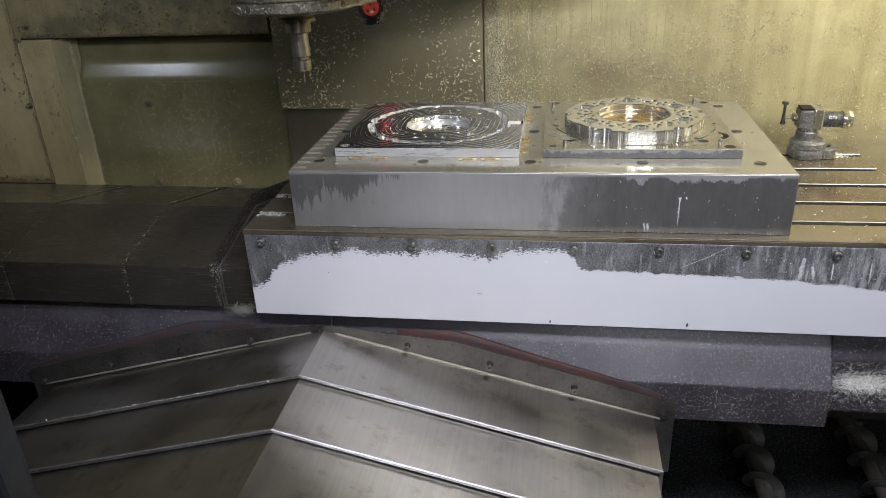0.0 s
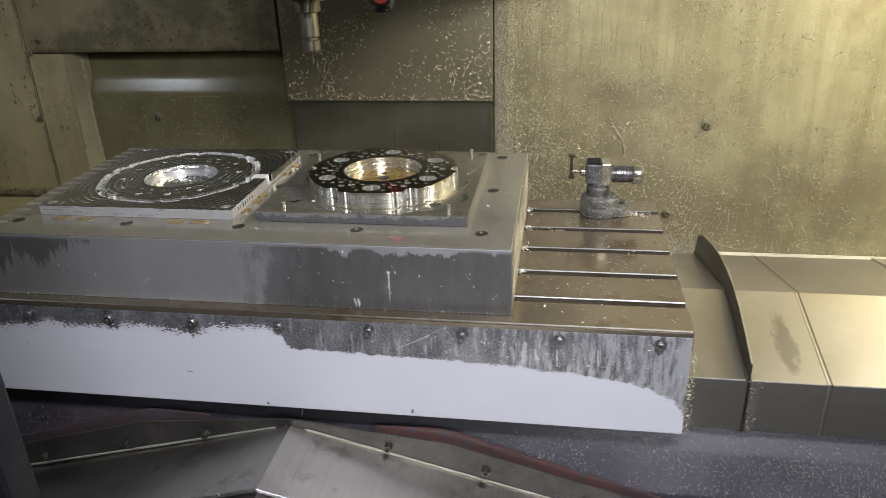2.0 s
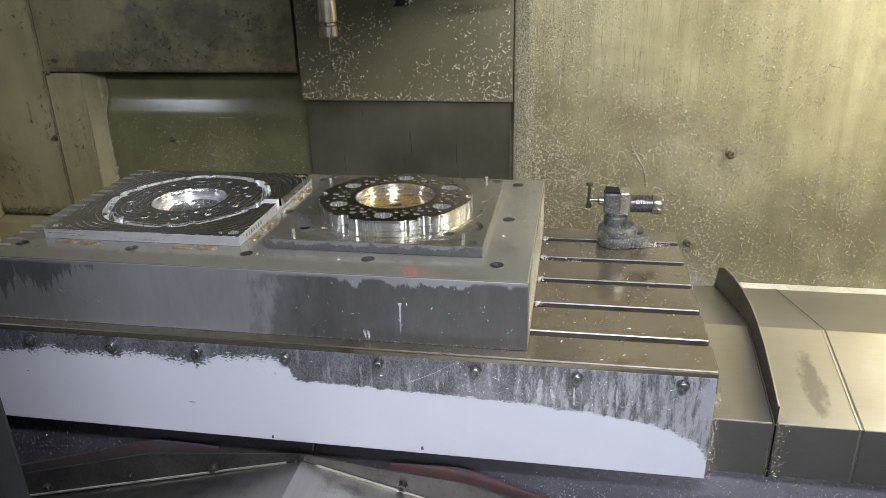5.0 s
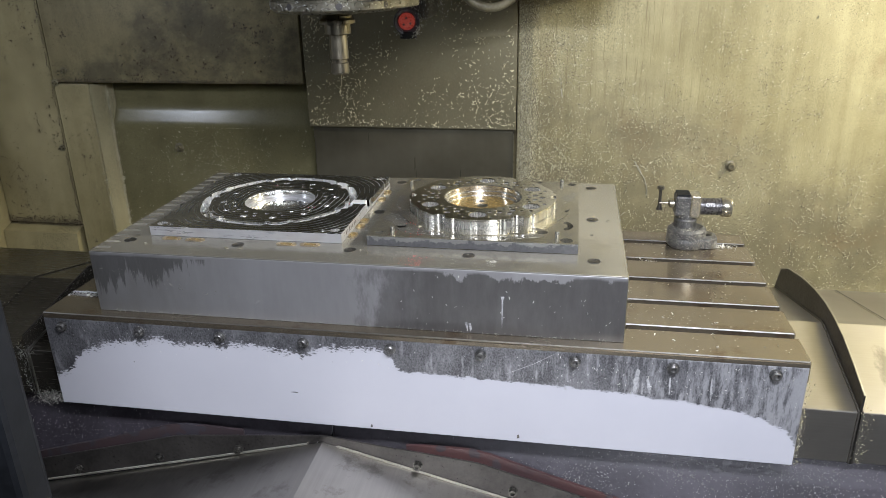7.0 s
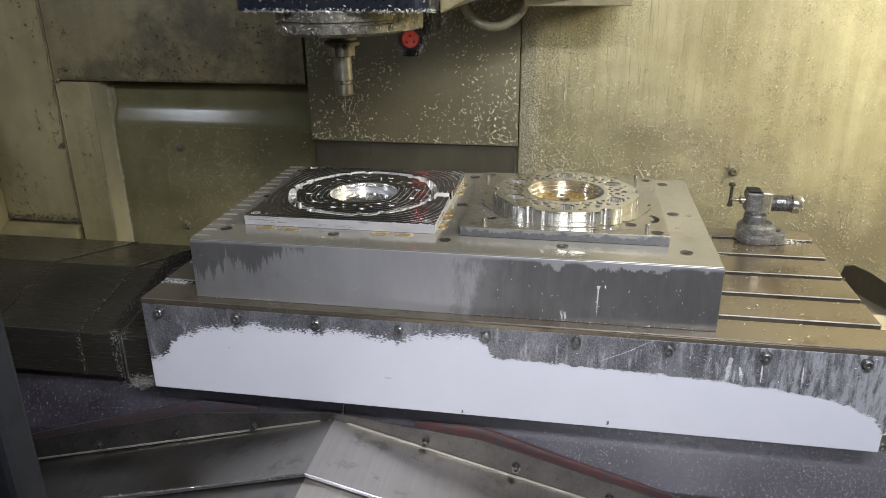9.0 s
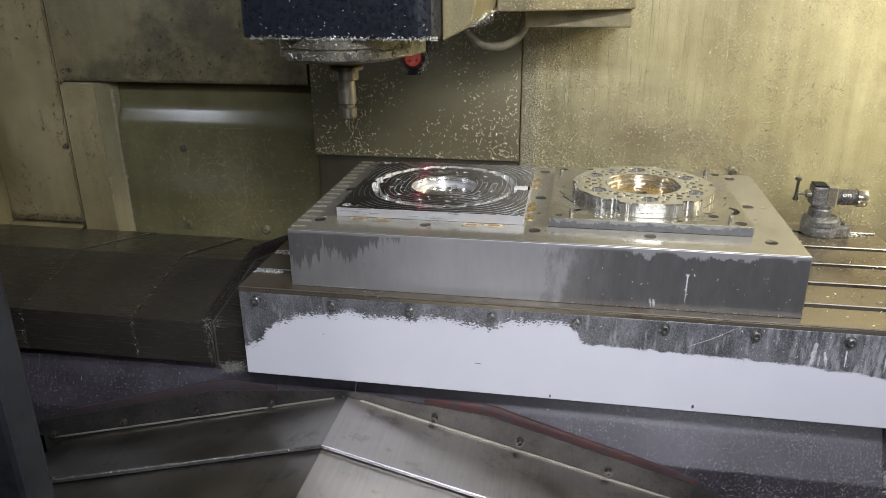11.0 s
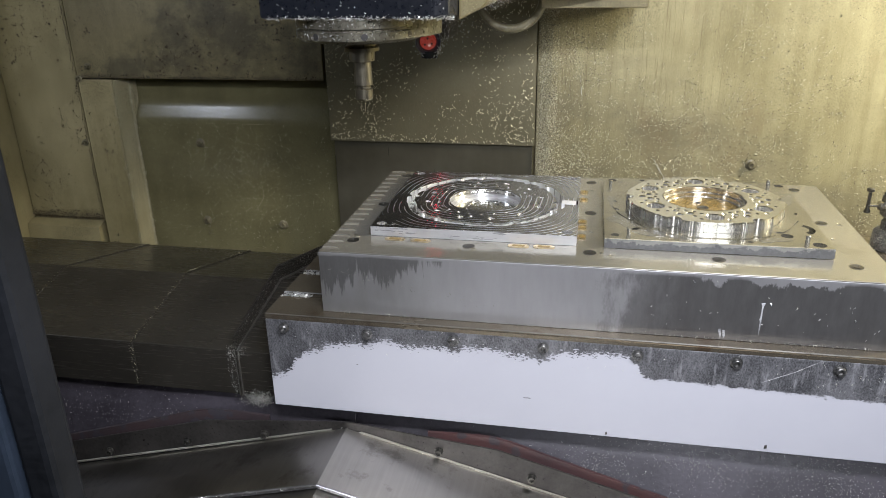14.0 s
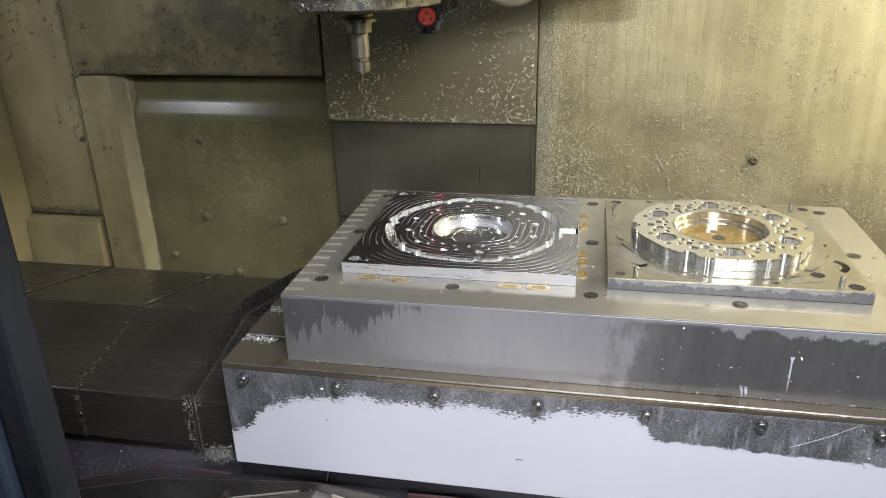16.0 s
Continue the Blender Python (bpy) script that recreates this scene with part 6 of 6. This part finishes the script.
riding(scatter("table_chips", "bright chips clinging to the end of the table", ends[1::2], DULLCHIP, (0.0008, 0.0028), 74), with_table)
tops = [(Vector((u(0.42, 0.70), u(0.01, 0.59), 0.0278)), (0, 0, 1)) for _ in range(26)]
tops += [(Vector((0.416 + abs(random.gauss(0, 0.006)), random.choice(SLOTS[1:]) + random.gauss(0, 0.006), 0.0285)), (u(-1, 1), u(-1, 1), 1)) for _ in range(170)]
tops += [(Vector((u(0.42, 0.50), SLOTS[3] + random.gauss(0, 0.004), 0.02)), (u(-1, 1), u(-1, 1), 1)) for _ in range(90)]
tops += [(Vector((0.655 + random.gauss(0, 0.014), 0.515 + random.gauss(0, 0.006), 0.029)), (u(-1, 1), u(-1, 1), 1)) for _ in range(70)]
tops += [(Vector((u(-0.695, -0.635), SLOTS[k % 2] + random.gauss(-0.004, 0.006), 0.022 + 0.008 * random.random())), (u(-1, 1), u(-1, 1), 1)) for k in range(420)]
drops = []
while len(drops) < 420:
    x, y = u(0.42, 0.705), u(0.004, 0.596)
    if all(abs(y - s) > 0.012 for s in SLOTS) and noise.noise((x * 12, y * 12, 4.0)) > u(-0.4, 0.5):
        drops.append((Vector((x, y, 0.0272)), (0, 0, 1)))
riding(scatter("table_grime", "dark drops and crumbs of oil on the table top", drops, GRIMESCREW, (0.0007, 0.0026), 85, (0.5, 1.0)), with_table)
riding(scatter("table_chips", "chips lying on the T-slotted table top", tops, CHIP, (0.0012, 0.0045), 12), with_table)
face = [(Vector((u(-0.69, 0.70), -0.0028, u(-0.05, 0.014))), (0, -1, 0)) for _ in range(150)]
face += [(Vector((u(0.30, 0.70), -0.0028, u(-0.06, 0.014))), (0, -1, 0)) for _ in range(120)]
face += [(Vector((u(0.0, 0.41), 0.0238, u(0.035, 0.14))), (0, -1, 0)) for _ in range(40)]
face += [(Vector((0.4138, u(0.03, 0.57), u(0.03, 0.15))), (1, 0, 0)) for _ in range(260)]
hatch = []
for _ in range(90):
    v = random.random()
    hatch.append((Vector((-0.565 + 0.32 * v + random.gauss(0, 0.012), 0.0244, 0.112 - 0.052 * v + random.gauss(0, 0.007))), (u(-0.3, 0.3), -1, u(-0.3, 0.3))))
hatch += [(Vector((u(-0.57, 0.40), 0.0238, 0.0285 + abs(random.gauss(0, 0.0012)))), (u(-0.6, 0.6), -1, 0.6)) for _ in range(220)]
riding(scatter("table_chips", "pale smear of chips on the fixture plate", hatch, DULLCHIP, (0.0008, 0.0036), 73, (0.15, 0.4)), with_table)
riding(scatter("table_chips", "specks of metal on the table's wet front", face, CHIP, (0.0008, 0.0028), 13), with_table)
feet = []
for side, x in ((1, 0.826), (-1, -0.797)):
    for _ in range(420):
        v = random.random()
        y, z = (0.04 + 0.24 * v * 2, -0.084 + 0.052 * v * 2) if v < 0.5 else (0.28 + 0.34 * (v - 0.5) * 2, -0.032 - 0.077 * (v - 0.5) * 2)
        feet.append((Vector((x + side * abs(random.gauss(0, 0.005)), y, z + 0.001 + abs(random.gauss(0, 0.003)))), (side * u(0, 1), u(-1, 0.4), 1)))
    feet += [(Vector((x + side * random.gauss(0.004, 0.006), 0.036, u(-0.19, -0.085))), (0, -1, 0)) for _ in range(110)]
feet += [(Vector((-0.742 + random.gauss(0, 0.017), 0.02 + random.gauss(0, 0.010), -0.183 + random.gauss(0, 0.005))), (u(-1, 1), -1, 1)) for _ in range(900)]
for _ in range(260):
    y = u(0.045, 0.58)
    top = -0.052 + (y - 0.036) * 0.230 if y < 0.275 else 0.003 - (y - 0.275) * 0.2246
    feet.append((Vector((-0.7882, y, top - 0.034 * random.random() ** 1.5)), (1, u(-0.5, 0.5), u(-0.5, 0.5))))
feet += [(Vector((-0.79 + random.gauss(0, 0.012), 0.034 + random.gauss(0, 0.004), -0.085 + random.gauss(0, 0.010))), (u(-1, 1), -1, 1)) for _ in range(140)]
riding(scatter("cover_chips", "chips packed along the wiper flange", [f for f in feet if f[0].x > 0], WALLCHIP, (0.0006, 0.0022), 14), with_table)
# the left flange's chips have their shade in the colour
riding(scatter("cover_chips", "chips darkened for shade, packed along the wiper flange", [f for f in feet if f[0].x < 0], DULLCHIP, (0.0007, 0.0022), 23), with_table)
ledge = []
while len(ledge) < 11500:
    right = random.random() < 0.72
    x = u(0.03, 1.25) if right else u(-1.85, -0.66)
    v = random.random()
    if v < 0.42:
        w = random.random()
        p, n = Vector((x, 0.040 * w, -0.316 + 0.070 * w)), (0, -0.87, 0.5)
    elif v < 0.8:
        p, n = Vector((x, -0.002, u(-0.405, -0.316))), (0, -1, 0.1)
    else:
        w = random.random()
        p, n = Vector((x, 0.040 + 0.034 * w, -0.246 + 0.050 * w)), (0, -0.8, 0.6)
    if (0.778 < x or x < -1.388) and v < 0.8:
        p.y, p.z = 0.048, u(-0.40, -0.27)
    if noise.noise((x * 6, p.z * 16, 5.0)) > u(-0.6, 0.5):
        ledge.append((p, n))
for _ in range(1500):
    ledge.append((Vector((random.gauss(0.86, 0.05), 0.0485, random.gauss(-0.33, 0.03))), (u(-0.5, 0.5), -1, u(-0.5, 0.5))))
riding(scatter("saddle_chips", "fine chips covering the saddle ledges", ledge[::2], CHIP, (0.0006, 0.0021), 15), with_saddle)
smear = [(Vector((random.gauss(0.855, 0.030), 0.0492, random.gauss(-0.325, 0.012))), (u(-0.3, 0.3), -1, u(-0.3, 0.3))) for _ in range(5000)]
riding(scatter("saddle_chips", "pale smear of the finest chips on the saddle", smear, FINEDUST, (0.0005, 0.0014), 84, (0.5, 1.0)), with_saddle)
riding(scatter("saddle_chips", "dull oily chips covering the saddle ledges", ledge[1::2], DULLCHIP, (0.0007, 0.0026), 82), with_saddle)
for rule, x0, seed in ((right_second, 0.42, 51), (right_third, 1.02, 52), (left_second, -0.788, 53), (left_third, -1.103, 54)):
    line = []
    for _ in range(150 if x0 > 0 else 110):
        v = random.random() ** 0.8
        y, z = (0.04 + 0.48 * v, -0.085 + 0.104 * v) if v < 0.5 else (0.28 + 0.68 * (v - 0.5), -0.031 - 0.154 * (v - 0.5))
        line.append((Vector((x0 + random.gauss(0, 0.003), y, z + 0.001)), (u(-0.5, 0.5), u(-0.6, 0.2), 1)))
    line += [(Vector((x0 + random.gauss(0, 0.003), 0.035, u(-0.19, -0.087))), (u(-0.5, 0.5), -1, 0)) for _ in range(40)]
    riding(scatter("cover_chips", "specks of chips along the lip of a cover", line, WALLCHIP, (0.0008, 0.0022), seed), rule)
rims = []
for _ in range(240):
    v = random.random()
    side = random.choice((1, -1))
    rims.append((Vector((APEX + side * HALF * v, -0.019 + random.gauss(0, 0.004), -0.203 - 0.185 * v)), (0, -0.5, 1)))
    rims.append((Vector((APEX + side * HALF * v, -0.194 + random.gauss(0, 0.002), -0.2045 - 0.185 * v)), (0, -0.5, 1)))
riding(scatter("cover_chips", "specks of chips along the way cover edges", rims, CHIP, (0.0008, 0.0026), 16), with_saddle)
box_top = [(Vector((u(0.59, 1.5), 0.80 - 0.035 * w, -0.288 - 0.10 * w - 0.0005)), (0, -1, 0.4)) for w in [random.random() for _ in range(500)]]
haze = [(Vector((random.gauss(0.46, 0.07), 0.8613, max(-0.40, random.gauss(-0.315, 0.042)))), (u(-0.3, 0.3), -1, 0.2)) for _ in range(12000)]
scatter("corner_chips", "pale drift of the finest chips on the wall", haze, FINEDUST, (0.0004, 0.0012), 75, (0.5, 1.0))
box_top += [(Vector((x, 0.80 + 0.07 * w, -0.250 - 0.18 * (x + 0.31) / 0.72 + 0.008 + 0.084 * (0.30 + 0.07 * w / 0.11 * 10 * 0.1))), (0, -0.6, 0.8)) for x, w in [(u(-0.25, 0.40), random.random()) for _ in range(60)]]
stuck = []
while len(stuck) < 2600:
    x, w = u(0.59, 1.5), random.random() ** 0.6
    if noise.noise((x * 11, w * 4, 6.0)) > u(-0.3, 0.4):
        stuck.append((Vector((x, 0.7995 - 0.035 * w, -0.2885 - 0.10 * w)), (u(-0.3, 0.3), -1, 0.4)))
scatter("wall_grime", "dark grime clotted on the chip box", stuck, GRIMESPECK, (0.0008, 0.0026), 83, (0.5, 1.0))
scatter("corner_chips", "grey drifts of chips in the corner behind the covers", box_top, CHIP, (0.0006, 0.0022), 17)
crust = []
for _ in range(1500):
    v = random.random()
    crust.append((Vector((-0.31 + 0.72 * v, 0.766 + random.gauss(0, 0.003), -0.2445 - 0.18 * v + random.gauss(0, 0.0015))), (u(-0.6, 0.6), -0.6, 1)))
crust += [(Vector((u(-0.30, 0.05), u(0.80, 0.858), -0.236 + abs(random.gauss(0, 0.006)))), (u(-0.6, 0.6), -0.5, 1)) for _ in range(1100)]
crust += [(Vector((x, 0.8585, -0.242 - 0.25 * max(0.0, x + 0.02) + abs(random.gauss(0, 0.004)))), (u(-0.6, 0.6), -1, 1)) for x in [u(-0.05, 0.46) for _ in range(900)]]
scatter("corner_chips", "dark crumbs of grime along the chute", crust[::2], GRIMESCREW, (0.0010, 0.0034), 76, (0.5, 1.0))
scatter("corner_chips", "rusty and golden crumbs along the chute", crust[1::2], WALLCHIP, (0.0006, 0.0022), 77)
jamb = [(Vector((-1.320 + random.gauss(0, 0.004), 0.921 + random.gauss(0, 0.002), u(-0.36, 0.30))), (0.5, -1, u(-0.4, 0.4))) for _ in range(2400)]
jamb += [(Vector((-1.3425 + random.gauss(0, 0.003), 0.8705, u(-0.36, 0.31))), (u(-0.5, 0.5), -1, u(-0.4, 0.4))) for _ in range(500)]
scatter("wall_chips", "golden crumbs along the pocket's jamb", jamb, WALLCHIP, (0.0008, 0.0028), 78, (0.5, 1.0))
seams = [(Vector((-1.463 - 0.010 * random.random(), 0.871, u(-0.17, 0.80))), (u(-0.5, 0.5), -1, u(-0.4, 0.4))) for _ in range(700)]
seams += [(Vector((u(-1.76, -1.49), 0.897, -0.160 + random.gauss(0, 0.012))), (u(-0.5, 0.5), -1, u(-0.4, 0.4))) for _ in range(900)]
seams += [(Vector((u(-1.45, -0.66), 0.871, 0.318 + abs(random.gauss(0, 0.006)))), (u(-0.5, 0.5), -1, u(-0.4, 0.4))) for _ in range(700)]
scatter("wall_grime", "black grime along the seams of the wall panels", seams, GRIMESPECK, (0.0008, 0.0028), 79, (0.6, 1.1))
caked = []
for _ in range(1500):
    a, r, z = u(0, 6.28), 0.0435, 0.0285 + random.random() * 0.05
    r = r if z < 0.066 else 0.036
    caked.append((Vector((0.578 + r * math.cos(a), 0.525 + r * math.sin(a), z)), (math.cos(a), math.sin(a), 0.4)))
caked += [(Vector((u(0.545, 0.597), 0.5023, u(0.10, 0.146))), (0, -1, 0.2)) for _ in range(180)]
caked += [(Vector((0.578 + u(0.02, 0.062), 0.490 + u(0, 0.006), u(0.03, 0.05))), (0.2, -1, 0.6)) for _ in range(200)]
riding(scatter("table_chips", "fine chips caked on the tool setter", caked, DULLCHIP, (0.0005, 0.0017), 80, (0.5, 1.0)), with_table)
pan = [(Vector((u(0.45, 1.2), u(-0.7, 0.1), -0.998)), (0, 0, 1)) for _ in range(260)]
pan += [(Vector((0.5 + random.gauss(0, 0.02), -0.05 + random.gauss(0, 0.02), -0.90)), (u(-1, 1), u(-1, 1), 1)) for _ in range(24)]
scatter("pan_chips", "stray chips in the dark chip pan", pan, CHIP, (0.001, 0.004), 18)


def motions():
    for ob, rule in MOVING:
        walk(ob, [(t, pose(*rule(x, y, h))) for t, x, y, h in AXES])


motions()
